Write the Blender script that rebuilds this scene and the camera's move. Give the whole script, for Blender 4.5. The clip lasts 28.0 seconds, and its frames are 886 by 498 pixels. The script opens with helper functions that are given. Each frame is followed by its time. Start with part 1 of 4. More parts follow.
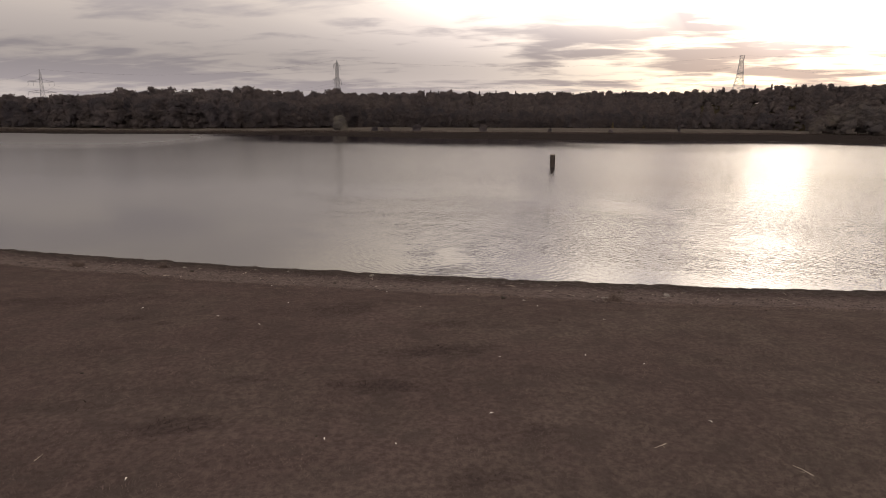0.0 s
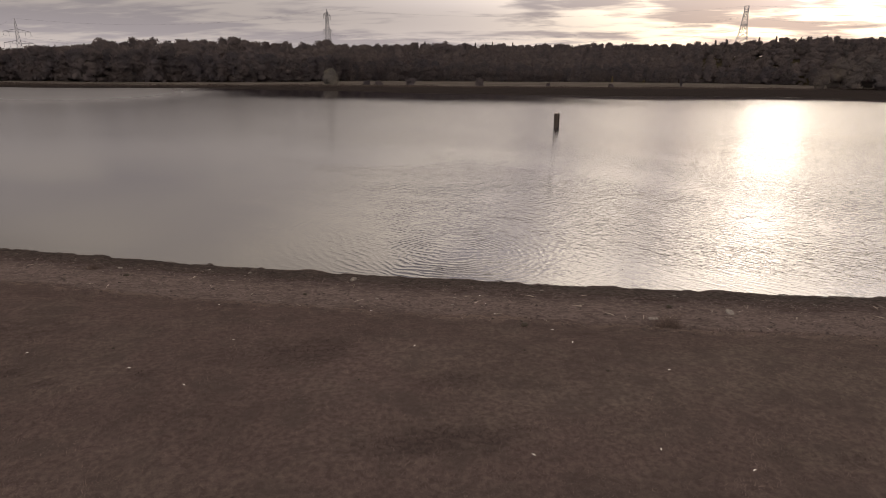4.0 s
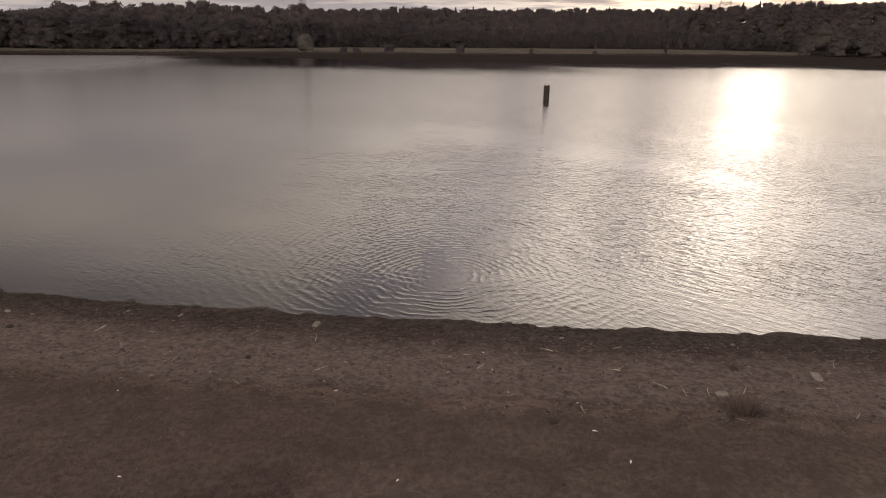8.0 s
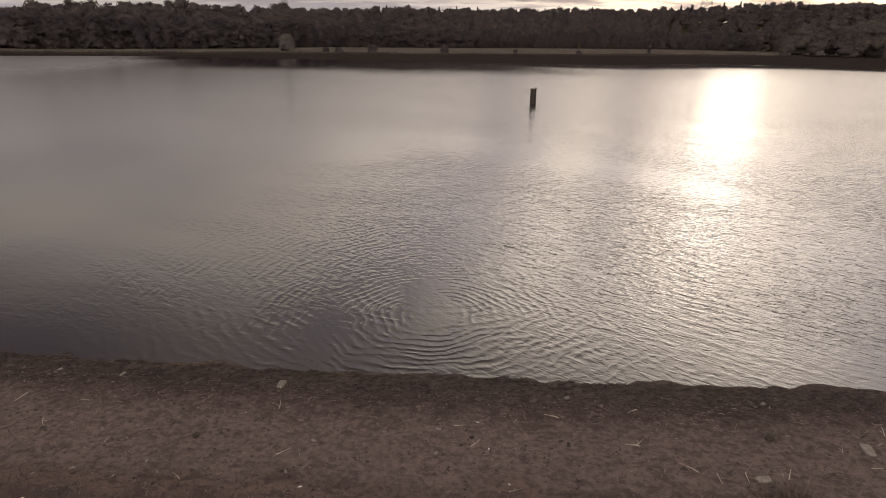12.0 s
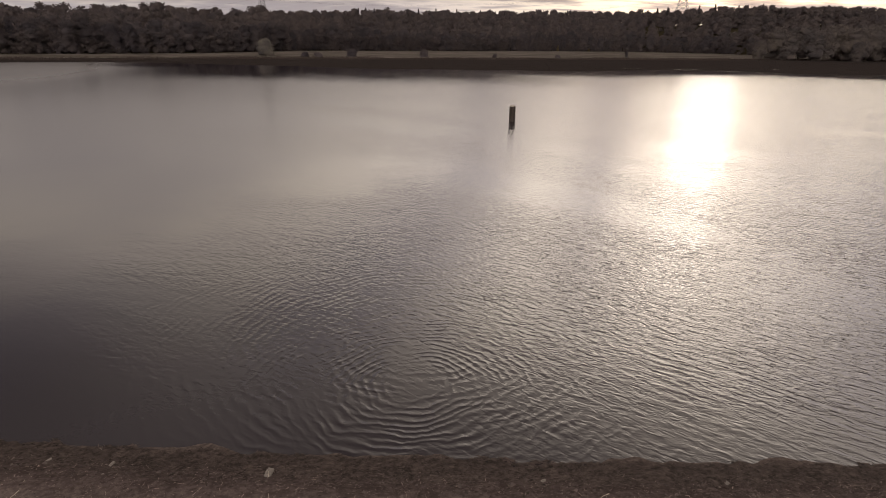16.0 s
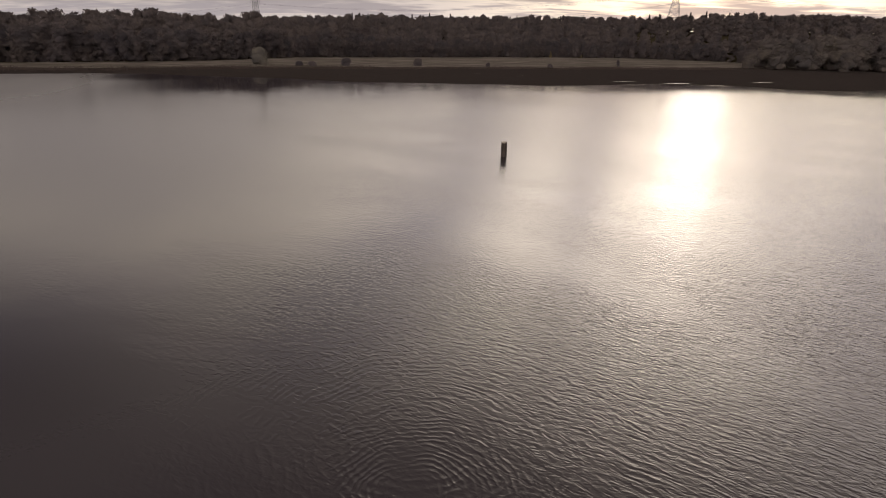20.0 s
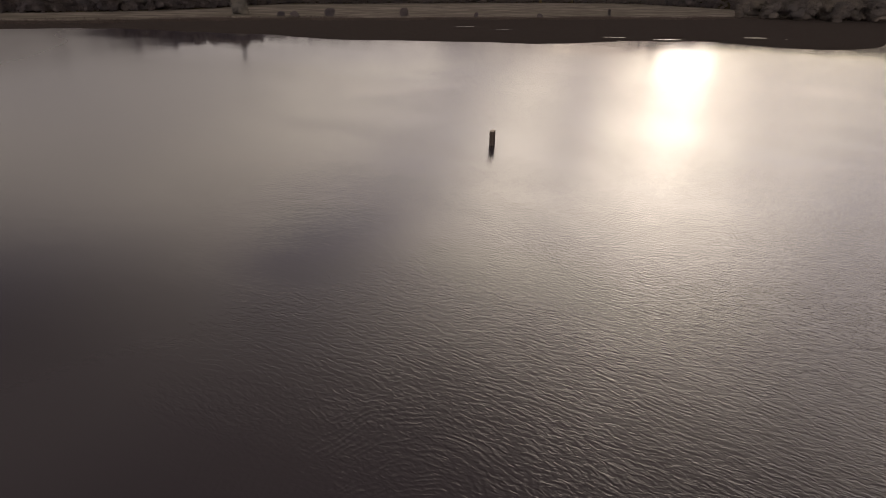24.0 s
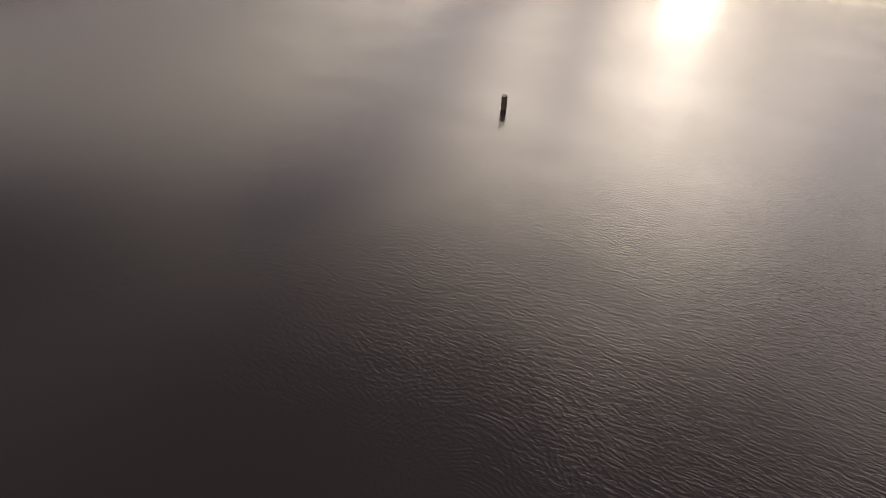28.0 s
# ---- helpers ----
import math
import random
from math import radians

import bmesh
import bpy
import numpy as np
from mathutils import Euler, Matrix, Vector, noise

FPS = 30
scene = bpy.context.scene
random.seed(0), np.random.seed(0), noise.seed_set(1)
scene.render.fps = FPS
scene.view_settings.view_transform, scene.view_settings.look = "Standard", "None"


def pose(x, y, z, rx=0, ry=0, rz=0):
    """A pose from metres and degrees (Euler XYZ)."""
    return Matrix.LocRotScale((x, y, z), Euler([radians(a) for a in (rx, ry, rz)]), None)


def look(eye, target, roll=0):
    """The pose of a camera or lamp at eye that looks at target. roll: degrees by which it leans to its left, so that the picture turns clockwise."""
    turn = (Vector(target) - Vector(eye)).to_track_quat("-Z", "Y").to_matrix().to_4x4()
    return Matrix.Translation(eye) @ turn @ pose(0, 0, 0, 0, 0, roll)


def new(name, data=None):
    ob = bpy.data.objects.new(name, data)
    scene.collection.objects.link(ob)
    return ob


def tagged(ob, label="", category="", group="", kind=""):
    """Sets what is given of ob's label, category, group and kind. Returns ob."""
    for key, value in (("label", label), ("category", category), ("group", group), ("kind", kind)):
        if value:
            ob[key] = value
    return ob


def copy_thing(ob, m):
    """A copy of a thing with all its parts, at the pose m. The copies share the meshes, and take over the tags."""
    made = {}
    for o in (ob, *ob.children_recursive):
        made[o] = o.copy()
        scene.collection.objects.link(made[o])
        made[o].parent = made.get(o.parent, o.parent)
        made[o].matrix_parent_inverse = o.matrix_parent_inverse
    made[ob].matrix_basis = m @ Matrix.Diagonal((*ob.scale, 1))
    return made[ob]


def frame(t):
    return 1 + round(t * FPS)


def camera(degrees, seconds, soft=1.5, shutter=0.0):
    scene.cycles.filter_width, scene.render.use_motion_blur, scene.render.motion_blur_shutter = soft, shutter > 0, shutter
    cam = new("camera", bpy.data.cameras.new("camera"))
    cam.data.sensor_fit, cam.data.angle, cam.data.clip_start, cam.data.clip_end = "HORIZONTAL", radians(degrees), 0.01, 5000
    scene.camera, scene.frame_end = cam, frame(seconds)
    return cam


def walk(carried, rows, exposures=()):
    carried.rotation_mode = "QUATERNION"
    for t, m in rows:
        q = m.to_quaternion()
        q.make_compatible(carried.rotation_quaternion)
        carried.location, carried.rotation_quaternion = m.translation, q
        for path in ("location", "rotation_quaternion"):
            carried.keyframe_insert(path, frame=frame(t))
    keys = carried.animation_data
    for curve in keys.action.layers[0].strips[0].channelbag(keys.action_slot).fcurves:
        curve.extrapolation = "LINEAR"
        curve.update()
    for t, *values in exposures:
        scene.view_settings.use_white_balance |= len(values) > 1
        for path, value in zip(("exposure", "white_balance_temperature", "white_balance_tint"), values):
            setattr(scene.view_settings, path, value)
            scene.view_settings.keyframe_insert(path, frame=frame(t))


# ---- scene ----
cam = camera(75.6, 28.0, soft=0.7)
PATH = [
    (0, (-0.378, -10.657, 8.409), (-0.115, -8.725, 7.964), 0.70),
    (0.5, (-0.278, -9.861, 8.441), (-0.009, -7.935, 7.977), 0.69),
    (1, (-0.180, -9.084, 8.484), (0.079, -7.160, 8.001), 0.70),
    (1.5, (-0.105, -8.314, 8.533), (0.147, -6.395, 8.030), 0.70),
    (2, (-0.045, -7.514, 8.578), (0.209, -5.600, 8.056), 0.70),
    (2.5, (0.020, -6.671, 8.615), (0.275, -4.762, 8.077), 0.89),
    (3, (0.101, -5.806, 8.649), (0.355, -3.902, 8.091), 0.80),
    (3.5, (0.196, -4.933, 8.673), (0.460, -3.036, 8.097), 0.80),
    (5.5, (0.392, -2.267, 8.966), (0.714, -0.402, 8.320), 0.81),
    (6, (0.467, -1.419, 9.003), (0.802, 0.438, 8.339), 0.79),
    (6.5, (0.559, -0.592, 9.022), (0.909, 1.256, 8.342), 0.80),
    (7, (0.658, 0.235, 9.040), (1.015, 2.076, 8.344), 0.71),
    (7.5, (0.762, 1.080, 9.061), (1.090, 2.926, 8.364), 0.89),
    (8, (0.878, 1.910, 9.085), (1.216, 3.755, 8.390), 0.90),
    (8.5, (0.997, 2.679, 9.118), (1.351, 4.520, 8.422), 0.90),
    (9, (1.104, 3.339, 9.160), (1.465, 5.179, 8.464), 0.90),
    (9.5, (1.190, 3.851, 9.203), (1.555, 5.691, 8.508), 0.90),
    (10, (1.255, 4.220, 9.239), (1.632, 6.057, 8.543), 0.90),
    (10.5, (1.306, 4.473, 9.267), (1.681, 6.310, 8.571), 0.89),
    (11, (1.344, 4.621, 9.288), (1.720, 6.458, 8.592), 0.81),
    (11.5, (1.361, 4.690, 9.324), (1.745, 6.525, 8.628), 0.90),
    (13.5, (1.443, 4.966, 10.064), (1.838, 6.799, 9.368), 0.88),
    (14, (1.469, 5.038, 10.363), (1.879, 6.867, 9.667), 0.71),
    (14.5, (1.492, 5.111, 10.716), (1.920, 6.936, 10.019), 1.03),
    (15, (1.509, 5.174, 11.126), (1.948, 6.996, 10.428), 1.02),
    (15.5, (1.501, 5.170, 11.607), (1.945, 6.992, 10.910), 1.00),
    (16, (1.449, 5.032, 12.171), (1.899, 6.852, 11.474), 1.03),
    (16.5, (1.352, 4.765, 12.812), (1.804, 6.584, 12.115), 1.19),
    (17, (1.229, 4.431, 13.514), (1.681, 6.250, 12.817), 1.32),
    (17.5, (1.110, 4.122, 14.256), (1.567, 5.940, 13.559), 1.31),
    (18, (1.022, 3.924, 15.015), (1.488, 5.740, 14.317), 1.31),
    (18.5, (0.986, 3.883, 15.771), (1.455, 5.698, 15.073), 1.39),
    (19, (1.003, 3.996, 16.514), (1.475, 5.810, 15.816), 1.41),
    (19.5, (1.058, 4.220, 17.243), (1.532, 6.033, 16.544), 1.51),
    (20, (1.121, 4.484, 17.973), (1.595, 6.296, 17.273), 1.48),
    (20.5, (1.162, 4.712, 18.729), (1.636, 6.524, 18.029), 1.50),
    (21, (1.176, 4.887, 19.526), (1.654, 6.698, 18.824), 1.52),
    (21.5, (1.171, 5.021, 20.365), (1.662, 6.821, 19.645), 1.57),
    (23.5, (1.020, 5.359, 24.208), (1.524, 7.099, 23.361), 1.83),
    (24, (0.865, 5.362, 25.218), (1.367, 7.087, 24.340), 1.95),
    (24.5, (0.669, 5.308, 26.232), (1.170, 7.015, 25.319), 2.03),
    (25, (0.435, 5.192, 27.245), (0.941, 6.882, 26.302), 2.26),
    (25.5, (0.145, 5.036, 28.214), (0.653, 6.711, 27.246), 2.53),
    (26, (-0.231, 4.896, 29.075), (0.284, 6.555, 28.084), 2.60),
    (26.5, (-0.696, 4.808, 29.803), (-0.190, 6.456, 28.790), 2.61),
    (27, (-1.223, 4.772, 30.400), (-0.725, 6.408, 29.363), 2.83),
    (27.5, (-1.765, 4.768, 30.875), (-1.268, 6.389, 29.813), 2.97),
    (28, (-2.262, 4.762, 31.239), (-1.766, 6.369, 30.156), 3.22),
]
EXPOSURES = [(0, 0.0, 6660, 20), (5, 0.06, 6660, 20), (10, 0.02, 6660, 20), (22, 0.0, 6660, 20), (28, -0.16, 6660, 20)]
walk(cam, [(t, look(eye, target, roll)) for t, eye, target, roll in PATH], EXPOSURES)

# ---------------------------------------------------------------- light
SUN_AZ, SUN_EL = radians(37.7), radians(8.8)
SUN_DIR = Vector((math.sin(SUN_AZ) * math.cos(SUN_EL), math.cos(SUN_AZ) * math.cos(SUN_EL), math.sin(SUN_EL)))


class Nodes:
    """Short hand for node trees."""

    def __init__(self, tree):
        self.tree = tree
        tree.nodes.clear()

    def add(self, kind, **values):
        n = self.tree.nodes.new(kind)
        for key, value in values.items():
            if key in n.inputs:
                self.feed(value, n.inputs[key])
            elif key.startswith("in"):
                self.feed(value, n.inputs[int(key[2:])])
        return n

    def feed(self, value, socket):
        if isinstance(value, bpy.types.NodeSocket):
            self.tree.links.new(value, socket)
        elif value is not None:
            socket.default_value = value

    def math(self, op, a, b=None, c=None, clamp=False):
        n = self.tree.nodes.new("ShaderNodeMath")
        n.operation, n.use_clamp = op, clamp
        for i, v in enumerate((a, b, c)):
            self.feed(v, n.inputs[i])
        return n.outputs[0]

    def vec(self, op, a, b=None, scale=None):
        n = self.tree.nodes.new("ShaderNodeVectorMath")
        n.operation = op
        self.feed(a, n.inputs[0])
        self.feed(b, n.inputs[1])
        self.feed(scale, n.inputs[3])
        return n.outputs["Value"] if op in ("DOT_PRODUCT", "LENGTH", "DISTANCE") else n.outputs["Vector"]

    def mapped(self, vector, loc=(0, 0, 0), rot=(0, 0, 0), scale=(1, 1, 1)):
        """Turned first, then scaled and moved."""
        if any(rot):
            n = self.tree.nodes.new("ShaderNodeMapping")
            self.feed(vector, n.inputs["Vector"])
            n.inputs["Rotation"].default_value = [radians(a) for a in rot]
            vector = n.outputs[0]
        n = self.tree.nodes.new("ShaderNodeMapping")
        self.feed(vector, n.inputs["Vector"])
        n.inputs["Location"].default_value, n.inputs["Scale"].default_value = loc, scale
        return n.outputs[0]

    def noise(self, vector, scale, detail=4.0, rough=0.55, distort=0.0):
        n = self.tree.nodes.new("ShaderNodeTexNoise")
        self.feed(vector, n.inputs["Vector"])
        n.inputs["Scale"].default_value, n.inputs["Detail"].default_value = scale, detail
        n.inputs["Roughness"].default_value, n.inputs["Distortion"].default_value = rough, distort
        return n.outputs[0]

    def span(self, value, lo, hi, to_lo=0.0, to_hi=1.0, smooth=True):
        n = self.tree.nodes.new("ShaderNodeMapRange")
        n.interpolation_type = "SMOOTHSTEP" if smooth else "LINEAR"
        for i, v in enumerate((value, lo, hi, to_lo, to_hi)):
            self.feed(v, n.inputs[i])
        return n.outputs[0]

    def mix(self, fac, a, b, blend="MIX"):
        n = self.tree.nodes.new("ShaderNodeMix")
        n.data_type, n.blend_type = "RGBA", blend
        for i, v in ((0, fac), (6, a), (7, b)):
            self.feed((*v, 1) if isinstance(v, tuple) and len(v) == 3 else v, n.inputs[i])
        return n.outputs[2]

    def bump(self, height, distance, strength=1.0, normal=None):
        n = self.tree.nodes.new("ShaderNodeBump")
        n.inputs["Strength"].default_value, n.inputs["Distance"].default_value = strength, distance
        self.feed(height, n.inputs["Height"])
        self.feed(normal, n.inputs["Normal"])
        return n.outputs[0]


def sky_world():
    world = bpy.data.worlds.new("evening_sky")
    scene.world = world
    world.use_nodes = True
    n = Nodes(world.node_tree)
    way = n.tree.nodes.new("ShaderNodeTexCoord").outputs["Generated"]
    sky = n.tree.nodes.new("ShaderNodeTexSky")
    sky.sky_type, sky.sun_disc = "NISHITA", False
    sky.sun_elevation, sky.sun_rotation = SUN_EL, SUN_AZ
    sky.air_density, sky.dust_density = 1.4, 3.0
    # brightening of the cloud sheet towards the veiled sun
    toward = n.math("MAXIMUM", n.vec("DOT_PRODUCT", way, tuple(SUN_DIR)), 0.0)
    bright_side = Vector((math.sin(SUN_AZ + 0.06), math.cos(SUN_AZ + 0.06), 0.15)).normalized()
    wide = n.math("POWER", n.math("MAXIMUM", n.vec("DOT_PRODUCT", way, tuple(bright_side)), 0.0), GLOW_WIDE)
    up = n.tree.nodes.new("ShaderNodeSeparateXYZ")
    n.feed(way, up.inputs[0])
    # the glow is cut off below by the cloud bank over the horizon
    veil = n.span(up.outputs[2], 0.02, 0.12, 0.25, 1.0)
    mid, core = (n.math("MULTIPLY", n.math("POWER", toward, p), veil) for p in (GLOW_MID, GLOW_CORE))
    rise = n.span(up.outputs[2], 0.065, 0.37, 0.05, 1.0)
    rise = n.math("MULTIPLY", rise, n.span(up.outputs[2], 0.42, 0.76, 1.0, 0.22))
    haze = n.math("MULTIPLY", n.math("SUBTRACT", 1.0, n.span(up.outputs[2], 0.08, 0.50)), 0.32)
    haze = n.math("ADD", haze, n.span(up.outputs[2], 0.10, 0.0, 0.0, 0.22))
    # unseen sky opposite the sun, brightened to fill the wood's near side
    back_fill = n.math("MULTIPLY", n.math("MAXIMUM", n.vec("DOT_PRODUCT", way, tuple(-SUN_DIR)), 0.0), 2.3)
    # cloud sheet seen in perspective
    lift = n.math("MAXIMUM", n.math("ADD", up.outputs[2], 0.10), 0.04)
    depth = n.tree.nodes.new("ShaderNodeCombineXYZ")
    for i in range(3):
        n.feed(lift, depth.inputs[i])
    sheet = n.vec("DIVIDE", way, depth.outputs[0])
    flat = n.mapped(sheet, (3.1, 1.7, 0.0), (0, 0, -32), (0.40, 1.0, 0.0))
    big = n.noise(flat, 0.60, 4.0, 0.55, 0.5)
    low = n.mapped(sheet, (6.3, 2.9, 0.0), (0, 0, 24), (0.66, 1.0, 0.0))
    streak = n.noise(n.mapped(low, (8.0, 2.0, 0), (0, 0, 0), (0.9, 1.1, 1)), 1.3, 5.0, 0.52, 0.5)
    fleck = n.noise(n.mapped(low, (1.0, 5.0, 0), (0, 0, -6), (1.0, 1.2, 1)), 3.6, 4.0, 0.52, 0.4)
    # long parallel rolls of the sheet running towards the sun
    across = n.vec("DOT_PRODUCT", sheet, (math.cos(SUN_AZ), -math.sin(SUN_AZ), 0.0))
    drift = n.noise(n.mapped(sheet, (2.2, 0.4, 0.0), (0, 0, -52), (0.12, 1.0, 0.0)), 1.6, 4.0, 0.6, 0.3)
    along = n.vec("DOT_PRODUCT", sheet, (math.sin(SUN_AZ), math.cos(SUN_AZ), 0.0))
    sway = n.math("ADD", across, n.math("MULTIPLY", n.math("SUBTRACT", drift, 0.5), 0.28))

    def band(centre, half, strength, start, end):
        off = n.math("DIVIDE", n.math("SUBTRACT", sway, centre), half)
        hump = n.math("EXPONENT", n.math("MULTIPLY", n.math("MULTIPLY", off, off), -1.0))
        reach = n.math("MULTIPLY", n.span(along, start - 0.35, start + 0.15), n.span(along, end + 0.6, end - 0.4))
        return n.math("MULTIPLY", n.math("MULTIPLY", hump, reach), strength)

    rolls = band(-1.03, 0.20, 1.0, 1.2, 3.3)
    for values in BANDS:
        rolls = n.math("ADD", rolls, band(*values))
    ray = n.math("ADD", n.math("MULTIPLY", n.span(drift, 0.30, 0.70), 0.42), rolls)
    cover = n.math("ADD", n.math("MULTIPLY", big, 0.42), n.math("ADD", n.math("MULTIPLY", streak, 0.36), n.math("MULTIPLY", fleck, 0.22)))
    tall = n.span(up.outputs[2], 0.10, 0.24)
    thick = n.math("ADD", n.math("MULTIPLY", n.span(cover, 0.44, 0.545), n.math("SUBTRACT", 1.0, tall)), n.math("MULTIPLY", n.math("ADD", ray, n.math("MULTIPLY", n.span(big, 0.35, 0.65), 0.12), clamp=True), tall))
    # the sheet thickens overhead on the side away from the sun
    gloom = n.math("MULTIPLY", n.span(across, -0.75, -1.4), n.span(along, 1.35, 0.6, 0.0, 0.66))
    rise = n.math("MULTIPLY", rise, n.math("SUBTRACT", 1.0, gloom))
    thin_col = n.mix(tall, n.mix(n.span(wide, 0.2, 0.95), (1.0, 0.94, 0.86), (1.0, 0.915, 0.69)), (1.0, 0.92, 0.735))
    dark_col = n.mix(n.span(wide, 0.2, 0.95), (1.0, 0.953, 0.955), (1.0, 0.950, 0.925))
    thin = n.math("MULTIPLY", rise, n.math("ADD", n.math("ADD", 1.20, back_fill), n.math("MULTIPLY", wide, 8.2)))
    thin = n.math("ADD", thin, n.math("ADD", haze, n.math("MULTIPLY", back_fill, 0.75)))
    thin = n.math("ADD", thin, n.math("ADD", n.math("MULTIPLY", mid, 1.4), n.math("MULTIPLY", core, 1.6)))
    thin = n.math("ADD", thin, n.math("MULTIPLY", n.math("MULTIPLY", haze, n.math("MULTIPLY", wide, wide)), n.math("MULTIPLY", n.math("SUBTRACT", 1.0, tall), 0.6)))
    dark = n.math("MULTIPLY", rise, n.math("ADD", n.math("ADD", 0.62, back_fill), n.math("MULTIPLY", wide, 2.0)))
    dark = n.math("ADD", dark, n.math("ADD", n.math("MULTIPLY", haze, 0.72), n.math("MULTIPLY", back_fill, 0.65)))
    dark = n.math("ADD", dark, n.math("ADD", n.math("MULTIPLY", mid, 0.10), n.math("MULTIPLY", core, 0.5)))
    cloud = n.mix(thick, n.vec("SCALE", thin_col, scale=thin), n.vec("SCALE", dark_col, scale=dark))
    clear = n.vec("SCALE", sky.outputs[0], scale=0.08)
    both = n.mix(0.04, cloud, clear)
    back = n.add("ShaderNodeBackground", Color=both, Strength=SKY_STRENGTH)
    out = n.tree.nodes.new("ShaderNodeOutputWorld")
    n.tree.links.new(back.outputs[0], out.inputs[0])


# darker rolls of the cloud sheet: place across the sun's line, half width, strength, start and end along it
BANDS = ((-0.46, 0.15, 0.85, 2.3, 5.5), (0.43, 0.15, 0.75, 2.6, 5.0), (-2.35, 0.35, 0.25, 1.6, 2.6), (-1.60, 0.50, 0.7, 0.5, 0.95), (1.0, 0.30, 0.55, 2.0, 5.0), (0.75, 0.45, 0.50, 1.6, 2.9))
GLOW_WIDE, GLOW_MID, GLOW_CORE, SKY_STRENGTH = 7.0, 40.0, 650.0, 1.0
sky_world()
sun = new("sun", bpy.data.lights.new("sun", "SUN"))
sun.data.energy, sun.data.angle, sun.data.color = 0.021, radians(5.0), (1.0, 0.90, 0.76)
sun.matrix_world = look(SUN_DIR * 60, (0, 0, 0))

# ---------------------------------------------------------------- materials


def material(name, color, rough=0.9, spread=0.35, grain=8.0, coarse=0.6, bump=0.02, metal=0.0, tint=None, spec=0.3, island=False, obj_random=False):
    """A matt natural surface: base colour varied at two scales, with relief."""
    m = bpy.data.materials.new(name)
    m.use_nodes = True
    n = Nodes(m.node_tree)
    pos = n.tree.nodes.new("ShaderNodeTexCoord").outputs["Object"]
    fine, broad = n.noise(pos, grain, 6.0, 0.6), n.noise(pos, coarse, 3.0)
    lo = tuple(c * (1 - spread) for c in color)
    hi = tuple(min(1.0, c * (1 + spread)) for c in (tint or color))
    col = n.mix(n.span(fine, 0.3, 0.7), lo, hi)
    col = n.mix(n.span(broad, 0.35, 0.68, 0.0, 0.5), col, tuple(c * 0.6 for c in color))
    if island or obj_random:
        if island:
            r = n.tree.nodes.new("ShaderNodeNewGeometry").outputs["Random Per Island"]
        else:
            r = n.tree.nodes.new("ShaderNodeObjectInfo").outputs["Random"]
        col = n.mix(1.0, col, n.mix(r, (0.62, 0.62, 0.62), (1.0, 1.0, 1.0)), "MULTIPLY")
    b = n.add("ShaderNodeBsdfPrincipled", Roughness=rough, Metallic=metal)
    b.inputs["Specular IOR Level"].default_value = spec
    n.feed(col, b.inputs["Base Color"])
    if bump:
        n.feed(n.bump(fine, bump), b.inputs["Normal"])
    out = n.tree.nodes.new("ShaderNodeOutputMaterial")
    n.tree.links.new(b.outputs[0], out.inputs[0])
    return m


def leaf_material(name, color, spread=0.10, glow=0.58):
    """Foliage that also lets light through."""
    m = bpy.data.materials.new(name)
    m.use_nodes = True
    n = Nodes(m.node_tree)
    pos = n.tree.nodes.new("ShaderNodeTexCoord").outputs["Object"]
    r = n.tree.nodes.new("ShaderNodeNewGeometry").outputs["Random Per Island"]
    tree_r = n.tree.nodes.new("ShaderNodeObjectInfo").outputs["Random"]
    col = n.mix(r, tuple(c * (1 - spread) for c in color), tuple(c * (1 + spread) for c in color))
    col = n.mix(1.0, col, n.mix(n.span(n.noise(pos, 0.10, 3.0), 0.35, 0.65), (0.82, 0.82, 0.86), (1.14, 1.10, 1.04)), "MULTIPLY")
    col = n.mix(1.0, col, n.mix(tree_r, (0.82, 0.82, 0.84), (1.12, 1.08, 1.02)), "MULTIPLY")
    # soft billows of the crown
    lump = n.tree.nodes.new("ShaderNodeTexNoise")
    n.feed(pos, lump.inputs["Vector"])
    lump.inputs["Scale"].default_value, lump.inputs["Detail"].default_value = 0.13, 2.0
    billow = n.vec("SCALE", n.vec("SUBTRACT", lump.outputs["Color"], (0.5, 0.5, 0.5)), scale=0.8)
    form = n.vec("SCALE", n.tree.nodes.new("ShaderNodeNewGeometry").outputs["Normal"], scale=0.32)
    billow = n.vec("NORMALIZE", n.vec("ADD", n.vec("ADD", billow, form), (0.0, -0.45, 0.50)))
    a, b = n.add("ShaderNodeBsdfDiffuse", Color=col, Normal=billow), n.add("ShaderNodeBsdfTranslucent", Color=col, Normal=billow)
    mixed = n.tree.nodes.new("ShaderNodeMixShader")
    mixed.inputs[0].default_value = glow
    n.tree.links.new(a.outputs[0], mixed.inputs[1])
    n.tree.links.new(b.outputs[0], mixed.inputs[2])
    out = n.tree.nodes.new("ShaderNodeOutputMaterial")
    n.tree.links.new(mixed.outputs[0], out.inputs[0])
    return m


